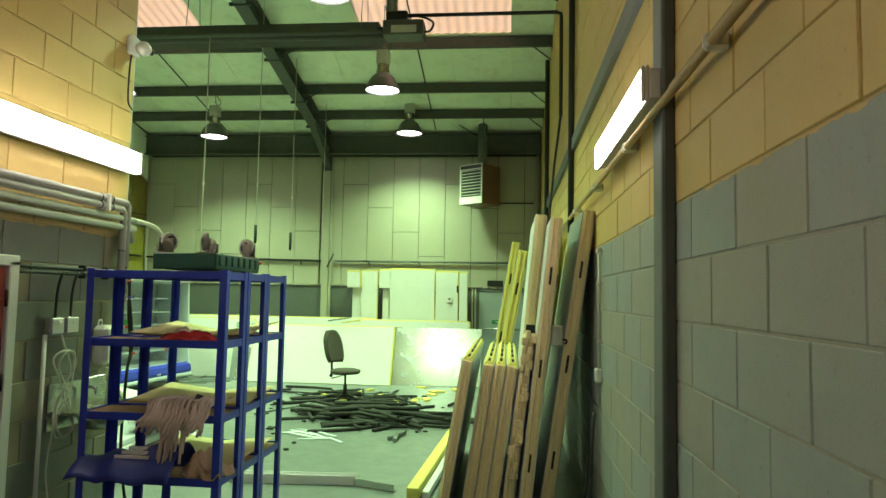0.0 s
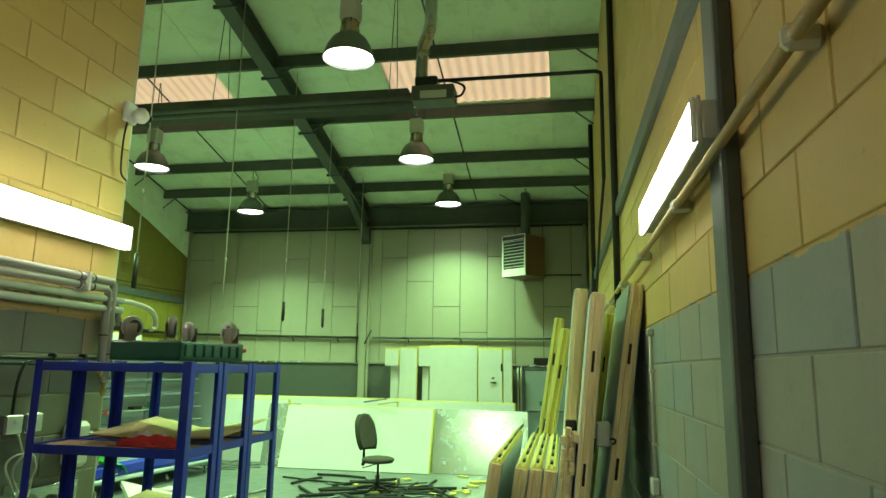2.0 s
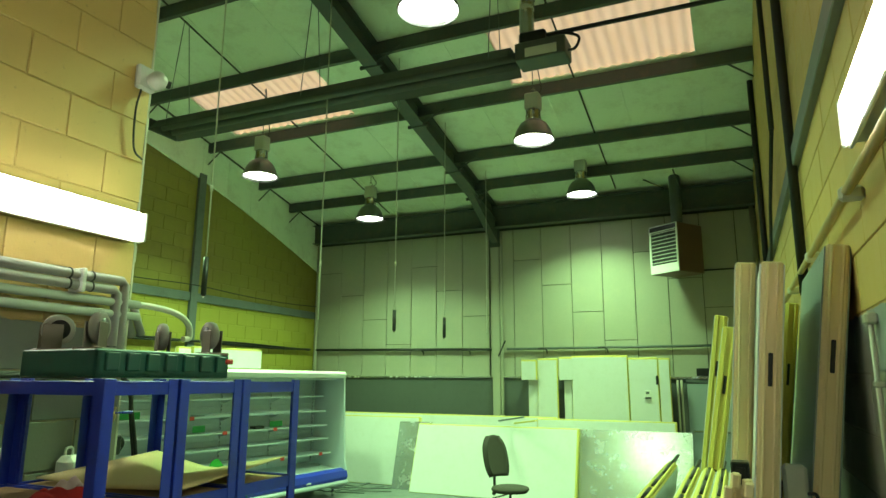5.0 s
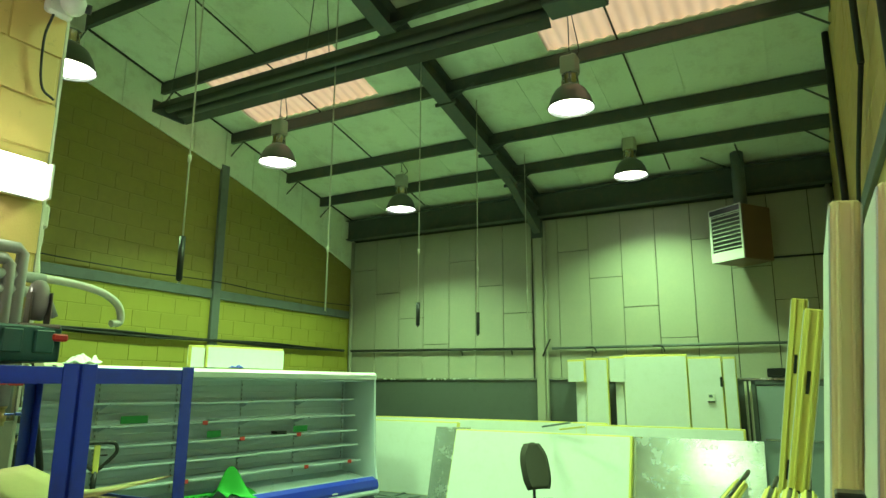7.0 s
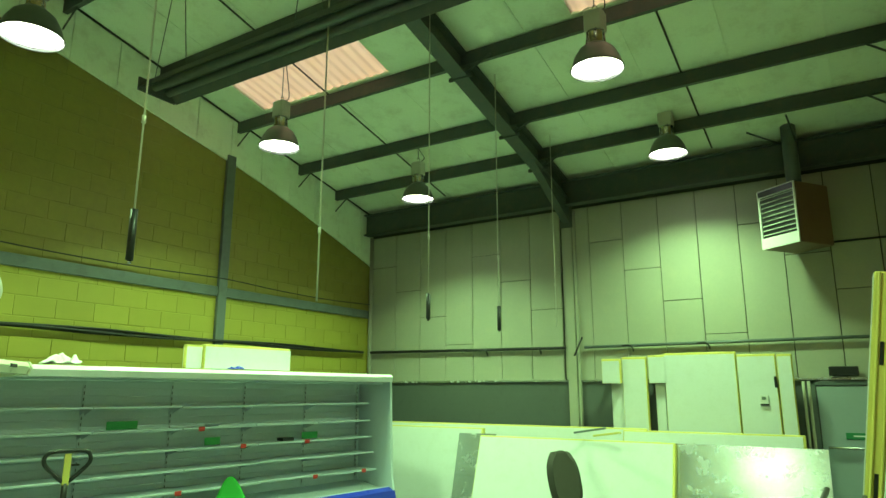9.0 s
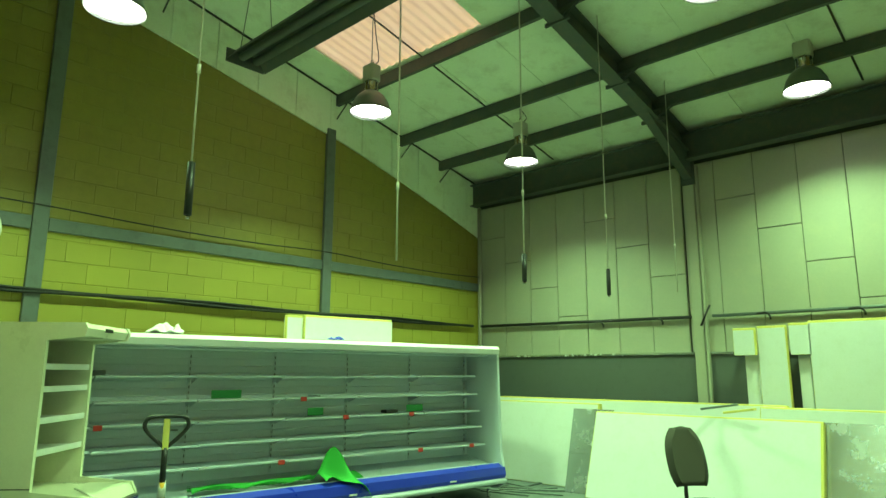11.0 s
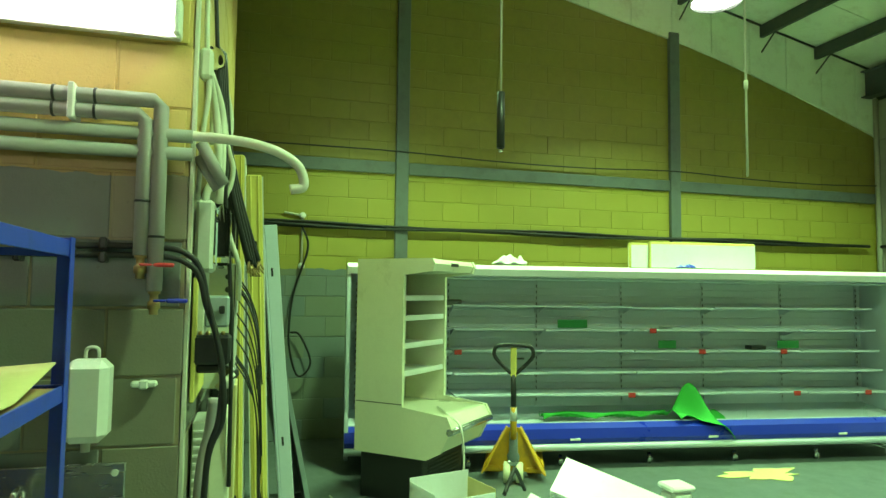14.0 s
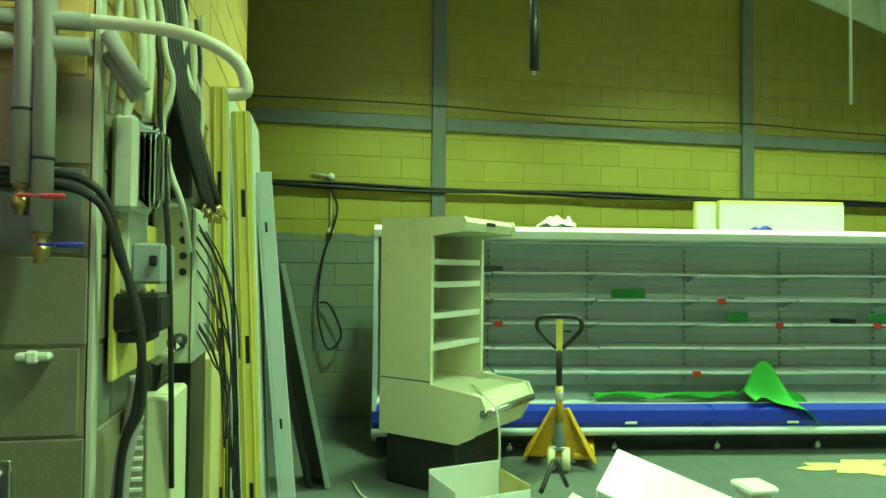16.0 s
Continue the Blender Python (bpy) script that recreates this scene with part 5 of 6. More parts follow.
# local: -y towards the handle side
part("chassis", Shape().prism([(-0.27, 0.10, 0.06), (0.27, 0.10, 0.06), (0.26, 0.10, 0.12), (0.07, 0.10, 0.44), (-0.07, 0.10, 0.44), (-0.26, 0.10, 0.12)], (0, 0.02, 0)), M_YELLOWP, pt)
for s in (-1, 1):
    part("brace", Shape().prism([(s * 0.27, -0.02, 0.06), (s * 0.27, 0.12, 0.06), (s * 0.06, 0.12, 0.45), (s * 0.05, 0.06, 0.45), (s * 0.235, -0.02, 0.10)], (s * 0.012, 0, 0)), M_YELLOWP, pt)
    part("fork", Shape().box((s * 0.27, 0.08, 0.05), (s * 0.11, 1.22, 0.10), 0.012), M_YELLOWP, pt)
    part("wheel", Shape().lathe((s * 0.055, -0.06, 0.09), [(0.02, -0.03), (0.078, -0.03), (0.09, -0.02), (0.09, 0.02), (0.078, 0.03), (0.02, 0.03)], 24, "x"), M_NYLON, pt, "cream nylon steering wheel")
    part("hub", Shape().lathe((s * 0.055, -0.06, 0.09), [(0.001, -0.034), (0.03, -0.034), (0.03, 0.034), (0.001, 0.034)], 14, "x"), M_CHROME, pt)
    part("roller", Shape().lathe((s * 0.19, 1.10, 0.04), [(0.001, -0.04), (0.04, -0.04), (0.04, 0.04), (0.001, 0.04)], 16, "x"), M_NYLON, pt)
part("pump", Shape().lathe((0, -0.05, 0.18), [(0.05, 0), (0.055, 0.05), (0.04, 0.08), (0.035, 0.25), (0.001, 0.26)], 18), M_STEEL, pt)
part("pump_arm", Shape().box((-0.05, -0.10, 0.15), (0.05, 0.0, 0.20), 0.012), M_CHROME, pt)
part("shaft", Shape().ring_tube([(0, -0.07, 0.38), (0, -0.09, 0.50), (0, -0.11, 0.66)], 0.028, 12), M_YELLOWP, pt)
part("sleeve", Shape().cyl((0, -0.095, 0.54), (0, -0.105, 0.66), 0.031), M_PLASTIC, pt, "white sticker sleeve")
part("grip_shaft", Shape().cyl((0, -0.11, 0.66), (0, -0.145, 0.94), 0.024), M_BLACKP, pt)
part("handle", Shape().ring_tube(curve_points([(0, -0.145, 0.93), (-0.10, -0.15, 1.02), (-0.165, -0.155, 1.10), (-0.15, -0.16, 1.17), (-0.08, -0.165, 1.19), (0.08, -0.165, 1.19), (0.15, -0.16, 1.17), (0.165, -0.155, 1.10), (0.10, -0.15, 1.02), (0, -0.145, 0.93)], 7), 0.017, 10), M_BLACKP, pt, "black loop handle")
part("stem", Shape().box((-0.026, -0.165, 0.92), (0.026, -0.145, 1.17), 0.006), M_FOAM, pt, "yellow warning label on the stem")
part("lever", Shape().box((0.03, -0.165, 1.07), (0.09, -0.15, 1.085), 0.004), M_BLACKP, pt)

# ---- hall: swivel chair ----
ch = thing("office_chair", "dark upholstered swivel chair on a black star base", "chair", at=Matrix.Translation((-2.48, 10.0, 0)) @ pose(0, 0, 0, 0, 0, -122))
# local: faces +y
seat = Shape().lathe((0, 0, 0), [(0.001, 0.50), (0.17, 0.50), (0.225, 0.485), (0.235, 0.46), (0.21, 0.43), (0.001, 0.42)], 26)
part("seat", seat, M_SEAT, ch)
back = Shape().grid(lambda a, b: (0.5 * 0.40 * math.sin(math.pi * (a - 0.5)) * (1 - 0.35 * abs(2 * b - 0.9) ** 3), -0.24 - 0.05 * math.cos(math.pi * (a - 0.5)) + 0.04 * (0.6 - b) - 0.09 * b, 0.58 + 0.49 * b), 14, 14)
bo = part("backrest", back, M_SEAT, ch)
bmd = bo.modifiers.new("thickness", "SOLIDIFY")
bmd.thickness = 0.06
part("back_bar", Shape().ring_tube(curve_points([(0, -0.05, 0.42), (0, -0.26, 0.41), (0, -0.31, 0.50), (0, -0.30, 0.75)], 6), 0.018, 8), M_BLACKP, ch)
part("knob", Shape().cyl((0.0, -0.30, 0.40), (0.0, -0.33, 0.36), 0.025), M_BLACKP, ch)
part("lever", Shape().cyl((0.0, 0, 0.41), (0.24, -0.05, 0.37), 0.008, seg=8), M_BLACKP, ch)
part("gas_lift", Shape().ring_tube([(0, 0, 0.10), (0, 0, 0.26), (0, 0, 0.261), (0, 0, 0.43)], [0.03, 0.03, 0.016, 0.016], 14), M_BLACKP, ch)
for k in range(5):
    a = k * 2 * math.pi / 5 + 0.3
    c, s = math.cos(a), math.sin(a)
    leg = part("leg", Shape().ring_tube([(0, 0, 0.11), (0.15 * c, 0.15 * s, 0.10), (0.29 * c, 0.29 * s, 0.075)], [0.025, 0.02, 0.015], 8), M_BLACKP, ch)
    part("castor", Shape().lathe((0.29 * c, 0.29 * s, 0.028), [(0.001, -0.018), (0.026, -0.018), (0.028, 0), (0.026, 0.018), (0.001, 0.018)], 14, "x"), M_BLACKP, leg)

# ---- hall: floor litter ----


def strew(name, n, cx, cy, sx, sy, lmin, lmax, r, material, label, cat, group, ang=0.0, fan=0.6, seed=1, heap=0.0, square=False):
    """Loose lengths lying on the floor, heaped towards the middle."""
    q = random.Random(seed)
    for i in range(n):
        gx, gy = q.gauss(0, 0.5), q.gauss(0, 0.5)
        a = ang + q.gauss(0, fan)
        ln = q.uniform(lmin, lmax) / 2
        rr = r * q.uniform(0.7, 1.2)
        z = rr + 0.003 + heap * math.exp(-(gx * gx + gy * gy) * 2) * q.random()
        x, y = cx + sx * gx, cy + sy * gy
        d = Vector((math.cos(a), math.sin(a), 0))
        bend = Vector((-d.y, d.x, 0)) * q.uniform(-0.07, 0.07)
        p = Vector((x, y, z))
        sh = Shape()
        if square:
            sh.box((-ln, -rr, 0.002), (ln, rr, 0.006 + rr * 0.6), 0.002, Matrix.Translation((x, y, 0)) @ pose(0, 0, 0, 0, 0, math.degrees(a)))
        else:
            sh.ring_tube(curve_points([p - d * ln, p - d * ln * 0.3 + bend, p + d * ln * 0.4 + bend, p + d * ln], 4), rr, 8)
        single(name, sh, material, label, cat, group)


strew("foam_tube", 70, -1.75, 8.65, 0.75, 0.45, 0.5, 1.5, 0.024, M_DARKFOAM, "black pipe-insulation length in a heap on the floor", "foam tube", "heap of foam tubes", 0.05, 0.45, 2, 0.20)
strew("foam_tube", 26, -2.2, 10.2, 1.3, 0.8, 0.4, 1.3, 0.02, M_DARKFOAM, "black pipe-insulation length loose on the floor", "foam tube", "loose foam tubes", 0.1, 0.7, 5, 0.03)
strew("trim_strip", 22, -2.4, 9.4, 1.2, 1.2, 0.4, 1.4, 0.03, M_STEEL, "grey metal trim strip loose on the floor", "strip", "loose trim strips", 0.1, 0.5, 8, 0, True)
strew("trim_strip", 8, -2.3, 7.6, 0.5, 0.4, 0.3, 0.7, 0.02, M_SHELF, "pale metal trim strip loose on the floor", "strip", "loose trim strips", -0.5, 0.7, 9, 0, True)
strew("offcut", 60, -2.2, 9.0, 2.0, 2.4, 0.03, 0.10, 0.02, M_DARKFOAM, "small dark foam crumb on the floor", "offcut", "floor crumbs", 0, 3, 11, 0, True)
strew("offcut", 25, -1.8, 10.4, 1.6, 1.2, 0.08, 0.25, 0.04, M_FOAM, "small yellow foam offcut on the floor", "offcut", "yellow offcuts", 0, 3, 12, 0, True)
strew("trim_strip", 10, -5.6, 11.6, 0.8, 0.5, 0.4, 1.0, 0.03, M_STEEL, "grey metal trim strip loose on the floor", "strip", "loose trim strips", 0.4, 0.6, 15, 0, True)
bm_ = thing("white_channel", "white metal channel lying on the floor", "channel", at=Matrix.Translation((-1.90, 5.62, 0)) @ pose(0, 0, 0, 0, 0, 4))
part("web", Shape().box((-0.5, 0, 0.003), (0.62, 0.10, 0.012), 0.002), M_WHITE, bm_)
for y in (0, 0.095):
    part("flange", Shape().box((-0.5, y, 0.012), (0.62, y + 0.006, 0.085), 0.002), M_WHITE, bm_)
single("angle_iron", Shape().box((0, 0, 0.01), (0.40, 0.05, 0.016), 0.002).box((0, 0, 0.016), (0.40, 0.006, 0.07), 0.002), M_ZINC, "bent steel angle lying across the white channel", "angle").matrix_world = Matrix.Translation((-1.30, 5.66, 0.0)) @ pose(0, 0, 0, 0, 0, -22)
for k, (x, y, a) in enumerate(((-1.30, 7.45, 70), (-1.22, 7.38, 95))):
    single("steel_bracket", Shape().box((0, 0, 0.004), (0.36, 0.05, 0.05), 0.006), M_STEEL, "dull steel bracket on the floor", "bracket", "floor brackets").matrix_world = Matrix.Translation((x, y, 0)) @ pose(0, 0, 0, 0, 0, a)
spill = Shape()
pts = []
for k in range(40):
    a = 2 * math.pi * k / 40
    r = 0.24 * (1 + 0.25 * math.sin(3 * a + 1) + 0.18 * math.sin(7 * a) + 0.10 * math.sin(13 * a))
    pts.append((-5.45 + r * 0.7 * math.cos(a), 9.15 + r * 1.5 * math.sin(a), 0.004))
spill.prism(pts, (0, 0, 0.004))
single("paint_spill", spill, M_EGG, "dried pale yellow spill on the floor", "spill")

# near heap of white sheets by the walk's end
for a, ab, ac in (((-3.97, 6.43, 0.665), (0.26, -0.23, -0.10), (0.42, 0.70, -0.27)), ((-3.72, 6.09, 0.555), (0.24, -0.24, -0.11), (0.40, 0.55, -0.24))):
    a, ab, ac = Vector(a), Vector(ab), Vector(ac)
    cover = thing("fridge_cover", "white metal cover sheet lying tilted on the heap", "cover sheet", "heap of white sheets")
    part("skin", Shape().prism([a, a + ac, a + ac + ab, a + ab], (0, 0, -0.012)), M_WHITE, cover)
    part("lip", Shape().prism([a, a + ab, a + ab + Vector((0, 0, -0.05)), a + Vector((0, 0, -0.05))], -0.006 * ac.normalized()), M_WHITE, cover)
sheet3 = thing("fridge_cover", "white metal-faced panel lying tilted on the heap", "panel", "heap of white sheets",
               Matrix.Translation((-3.70, 5.38, 0.40)) @ pose(0, 0, 0, -38, 10, 0))
part("skin", Shape().box((-0.20, -0.05, 0.0), (0.30, 0.32, 0.012), 0.002), M_WHITE, sheet3)
bx = thing("open_carton", "open white cardboard carton with brown inside flaps", "carton", at=Matrix.Translation((-4.05, 5.74, 0.22)) @ pose(0, 0, 0, 0, 0, 14))
for lo, hi in (((-0.15, -0.2, 0), (0.15, 0.2, 0.006)), ((-0.15, -0.2, 0), (-0.145, 0.2, 0.34)), ((0.145, -0.2, 0), (0.15, 0.2, 0.28)), ((-0.15, -0.2, 0), (0.15, -0.195, 0.32)), ((-0.15, 0.195, 0), (0.15, 0.2, 0.30))):
    part("wall", Shape().box(lo, hi, 0.001), M_WHITE if hi[1] < 0.19 or lo[1] < 0 else M_CARD, bx)
pil = thing("panel_stack", "stack of broken panel pieces under the white sheets", "panel stack", at=(-3.72, 6.2, 0))
for k in range(5):
    part("piece", Shape().box((-0.35 + 0.02 * k, -0.95 + 0.07 * (k % 3), 0.004 + 0.06 * k), (0.40 - 0.03 * k, 0.80 - 0.06 * (k % 2), 0.06 + 0.06 * k), 0.006), M_WHITE if k % 2 else M_SHELF, pil)
tub = thing("plastic_tub", "white plastic tub with a rimmed lid", "tub", at=(-3.85, 7.09, 0))
part("pedestal", Shape().box((-0.12, -0.12, 0.0), (0.12, 0.12, 0.30), 0.01), M_CARD, tub)
part("body", Shape().box((-0.07, -0.07, 0.30), (0.07, 0.07, 0.47), 0.02), M_PLASTIC, tub)
part("lid", Shape().box((-0.082, -0.082, 0.471), (0.082, 0.082, 0.505), 0.012), M_PLASTIC, tub)
wand = Shape().ring_tube(curve_points([(-4.12, 6.22, 0.45), (-4.02, 6.12, 0.60), (-3.97, 6.08, 0.60), (-3.9, 6.0, 0.50)], 6), 0.012, 8)
single("black_hose", wand, M_RUBBER, "short black hose end poking from the heap", "hose")
single("metal_tube", Shape().cyl((-4.3, 9.0, 0.02), (-4.0, 9.9, 0.02), 0.018), M_CHROME, "short metal tube lying on the floor", "tube")

# ---- hall: panels along the back ----


def leaning_sheet(x0, x1, y_foot, h, thick, lean, core, skin, label, yaw=0.0, z0=0.0):
    m = Matrix.Translation((x0, y_foot, z0)) @ pose(0, 0, 0, 0, 0, yaw) @ pose(0, 0, 0, -lean, 0, 0)
    t = thing("insulated_panel", label, "panel", "panels along the back", m)
    w = x1 - x0
    if core:
        part("core", Shape().box((0, 0.004, 0.006), (w, thick - 0.004, h), 0.006), core, t, "yellow foam edge")
        part("skin", Shape().box((0.012, -0.001, 0.01), (w - 0.03, 0.005, h - 0.02), 0.001), skin, t)
        part("skin", Shape().box((0.012, thick - 0.005, 0.01), (w - 0.02, thick + 0.001, h - 0.03), 0.001), skin, t)
    else:
        part("sheet", Shape().box((0, 0, 0.006), (w, thick, h), 0.002), skin, t)
        part("fold", Shape().box((0, -0.006, h * 0.46), (w, 0.0, h * 0.46 + 0.012), 0.002), skin, t, "folded seam")
    return t


leaning_sheet(-6.75, -4.95, 12.35, 1.16, 0.08, 10, M_FOAM, M_WHITE, "white insulated panel leaning low along the back")
leaning_sheet(-7.2, -2.6, 12.62, 1.20, 0.08, 8, M_FOAM, M_WHITE, "long white insulated panel behind the others")
leaning_sheet(-5.22, -4.62, 12.02, 1.12, 0.006, 17, None, M_ZINC, "bent zinc sheet leaning against the panels", 4)
leaning_sheet(-4.82, -2.10, 11.86, 1.12, 0.10, 19, M_FOAM, M_WHITE, "big white insulated panel with a yellow end edge")
leaning_sheet(-2.35, -0.48, 12.0, 1.10, 0.012, 18.5, None, M_ZINC, "shiny zinc-faced panel reflecting a lamp")
leaning_sheet(-2.9, -0.72, 12.56, 1.18, 0.08, 9, M_FOAM, M_WHITE, "long white insulated panel behind the zinc sheet")
for x, z, a, mat, lab in ((-3.25, 1.15, 30, M_STEEL, "dark metal angle lying across the panels"), (-3.0, 1.12, -20, M_FOAM, "yellow foam offcut on the panels")):
    single("trim_strip", Shape().box((0, 0, 0), (0.42, 0.05, 0.025), 0.003), mat, lab, "strip").matrix_world = Matrix.Translation((x - 0.1, 12.1, z - 0.02)) @ pose(0, 0, 0, 0, -8, a)

for x0, x1, z0, z1, y, foam, lab in (
        (-3.25, -2.98, 1.78, 2.13, 13.02, True, "small white panel piece hung high"),
        (-3.16, -2.90, 0, 1.86, 13.14, False, "narrow white panel strip on end"),
        (-2.97, -2.63, 0, 2.15, 13.08, True, "white panel strip with yellow top edge"),
        (-2.60, -2.35, 1.78, 2.17, 13.08, True, "small white panel piece hung high"),
        (-2.54, -2.40, 0, 1.78, 13.16, False, "narrow white panel strip on end"),
        (-2.38, -1.46, 0, 2.19, 13.08, True, "large white cold-store panel standing on end"),
        (-1.45, -0.99, 0, 2.15, 13.10, True, "white cold-store panel with a small switch plate"),
        (-0.97, -0.80, 0, 2.14, 13.04, True, "white panel with yellow foam edge standing")):
    t = thing("cold_store_panel", lab, "panel", "standing cold-store panels")
    part("core", Shape().box((x0, y + 0.005, z0 + 0.004), (x1, y + 0.075, z1), 0.006), M_FOAM if foam else M_SHELF, t, "yellow foam edge")
    part("skin", Shape().box((x0 + 0.006, y, z0 + 0.006), (x1 - 0.012, y + 0.006, z1 - 0.03), 0.001), M_WHITE, t)
    if z0 > 1:
        part("bracket", Shape().box((x0 + 0.05, y + 0.07, z0 + 0.1), (x0 + 0.1, YB - 0.002, z0 + 0.2), 0.004), M_STEEL, t)
sw = thing("switch_plate", "white switch plate on a standing panel", "switch", at=(-1.16, 13.10, 1.50))
part("plate", Shape().box((-0.05, -0.02, 0), (0.05, -0.001, 0.13), 0.004), M_PLASTIC, sw)
part("screen", Shape().box((-0.03, -0.024, 0.07), (0.02, -0.02, 0.11), 0.002), M_STEEL, sw)
part("shadow_bar", Shape().box((-0.05, -0.024, 0.0), (0.05, -0.02, 0.02), 0.002), M_BLACKP, sw)
for z in (1.72,):
    single("door_handle", Shape().box((-1.02, 13.02, z), (-0.99, 13.09, z + 0.14), 0.006), M_BLACKP, "dark latch handle between two panels", "handle")

d2 = thing("door_2", "grey-green steel fire door with a small sign", "door", at=(0, YB, 0), kind="structure")
part("leaf", Shape().box((-0.58, -0.04, 0.01), (0.30, -0.004, 1.74), 0.004), M_SKIN, d2)
for lo, hi in (((-0.64, -0.05, 0), (-0.59, -0.004, 1.80)), ((0.31, -0.05, 0), (0.36, -0.004, 1.80)), ((-0.64, -0.05, 1.75), (0.36, -0.004, 1.80))):
    part("frame", Shape().box(lo, hi, 0.004), M_STEEL, d2)
part("sign", Shape().box((-0.32, -0.046, 1.10), (-0.08, -0.04, 1.18), 0.001), M_SIGN, d2, "green safety sign")
part("sign_bar", Shape().box((-0.24, -0.048, 1.135), (-0.10, -0.045, 1.15), 0.0005), M_INK, d2)
part("push_bar", Shape().cyl((-0.52, -0.08, 1.0), (0.24, -0.08, 1.0), 0.016), M_ZINC, d2)
single("exit_light", Shape().box((-0.42, YB - 0.09, 1.86), (-0.10, YB - 0.03, 1.98), 0.01), M_BLACKP, "small dark emergency light above the door", "emergency light")
for x in (-0.72, -0.66):
    single("conduit", Shape().cyl((x, YB - 0.05, 0), (x, YB - 0.05, 1.80), 0.018), M_CLAD, "cream painted conduit beside the door", "conduit", "door conduits")

# ---- hall: services on the walls and under the roof ----
rail = thing("black_pipe", "dark pipe running along the back cladding", "pipe")
part("tube", Shape().ring_tube([(XL + 0.06, YB - 0.06, 2.37), (-3.9, YB - 0.05, 2.33)], 0.024, 10), M_RUBBER, rail)
part("tube", Shape().ring_tube([(-3.6, YB - 0.05, 2.33), (XR - 0.05, YB - 0.05, 2.34)], 0.022, 10), M_STEEL, rail)
part("coupling", Shape().cyl((-3.75, YB - 0.1, 2.2), (-3.62, YB - 0.08, 2.48), 0.014, seg=8), M_RUBBER, rail)
for x in (-5.3, -4.35, -2.9, -1.85):
    part("tap", Shape().ring_tube(curve_points([(x - 0.12, YB - 0.07, 2.33), (x, YB - 0.09, 2.33), (x + 0.05, YB - 0.10, 2.28), (x + 0.05, YB - 0.10, 2.24)], 5), 0.013, 8), M_RUBBER, rail)
bundle = thing("cable_bundle", "sagging bundle of black cables along the block wall", "cable")
for k in range(4):
    pts = []
    y = 3.2
    while y < YB - 0.05:
        pts.append((XL + 0.05 + 0.012 * k, y, 2.355 + 0.014 * (k % 3) + 0.012 * math.sin(y * 2.1 + k * 1.7) + 0.03 * (6 - min(y, 6)) / 3))
        y += 0.55
    part("cable", Shape().ring_tube(curve_points(pts, 4), 0.016, 7), M_RUBBER, bundle)
pts = [(XL + 0.07, y, 3.26 + 0.012 * (9 - y) * 0 + 0.05 * math.sin((y - 6.2) * 0.86) ** 2 * -1 + (0.04 if y < 6 else 0)) for y in (3.0, 4.0, 5.0, 6.2, 7.4, 8.6, 9.87, 11.0, 12.2, YB - 0.06)]
single("thin_black_wire", Shape().ring_tube(curve_points(pts, 6), 0.008, 6), M_RUBBER, "thin black wire strung above the grey wall rail", "wire")
wc = thing("wall_conduit", "white conduit and small box on the block wall", "conduit")
part("tube", Shape().cyl((XL + 0.03, 4.9, 2.50), (XL + 0.03, 5.1, 2.47), 0.012, seg=8), M_HOSE, wc)
part("tube", Shape().cyl((XL + 0.03, 5.1, 2.47), (XL + 0.03, 5.1, 1.93), 0.012, seg=8), M_HOSE, wc)
for z in (2.47, 1.91):
    part("box", Shape().lathe((XL + 0.03, 5.1, z), [(0.001, -0.03), (0.035, -0.03), (0.035, 0.03), (0.001, 0.03)], 14, "x"), M_PLASTIC, wc)
single("hanging_lead", Shape().ring_tube(curve_points([(XL + 0.06, 5.1, 2.34), (XL + 0.10, 5.16, 2.1), (XL + 0.08, 5.02, 1.6), (XL + 0.10, 4.98, 1.1), (XL + 0.12, 5.08, 0.72), (XL + 0.10, 5.22, 0.85), (XL + 0.10, 5.1, 1.15), (XL + 0.06, 5.0, 1.18)], 8), 0.012, 8), M_RUBBER, "black lead looping down the grey wall", "lead")


def hanging_rod(x, y, z_top, z_low, grip, white=False):
    """A thin pull rod from the roof with a dark grip at its end."""
    t = thing("pull_rod", "thin hanging pull rod" + (" with a dark grip at its end" if grip else " of white plastic"), "rod", "hanging rods")
    part("rod", Shape().cyl((x, y, z_low + grip), (x, y, z_top), 0.007 if white else 0.006, seg=8), M_HOSE, t)
    if grip:
        part("grip", Shape().cyl((x, y, z_low + 0.02), (x, y, z_low + grip), 0.022, seg=12), M_RUBBER, t, "dark rubber grip")
        part("tip", Shape().cyl((x, y, z_low), (x, y, z_low + 0.02), 0.012, seg=8), M_CHROME, t)
    part("joint", Shape().cyl((x, y, z_low + grip + 0.55), (x, y, z_low + grip + 0.60), 0.013, seg=8), M_HOSE, t)


hanging_rod(-3.65, 5.87, roof_z(5.87), 2.40, 0.33)
hanging_rod(-3.60, 8.99, roof_z(8.99), 2.34, 0.27)
hanging_rod(-3.60, 10.5, roof_z(10.5), 2.35, 0.30)
hanging_rod(-3.68, 7.50, roof_z(7.50), 2.37, 0.0, True)
hanging_rod(-3.50, 12.0, roof_z(12.0), 2.53, 0.0)

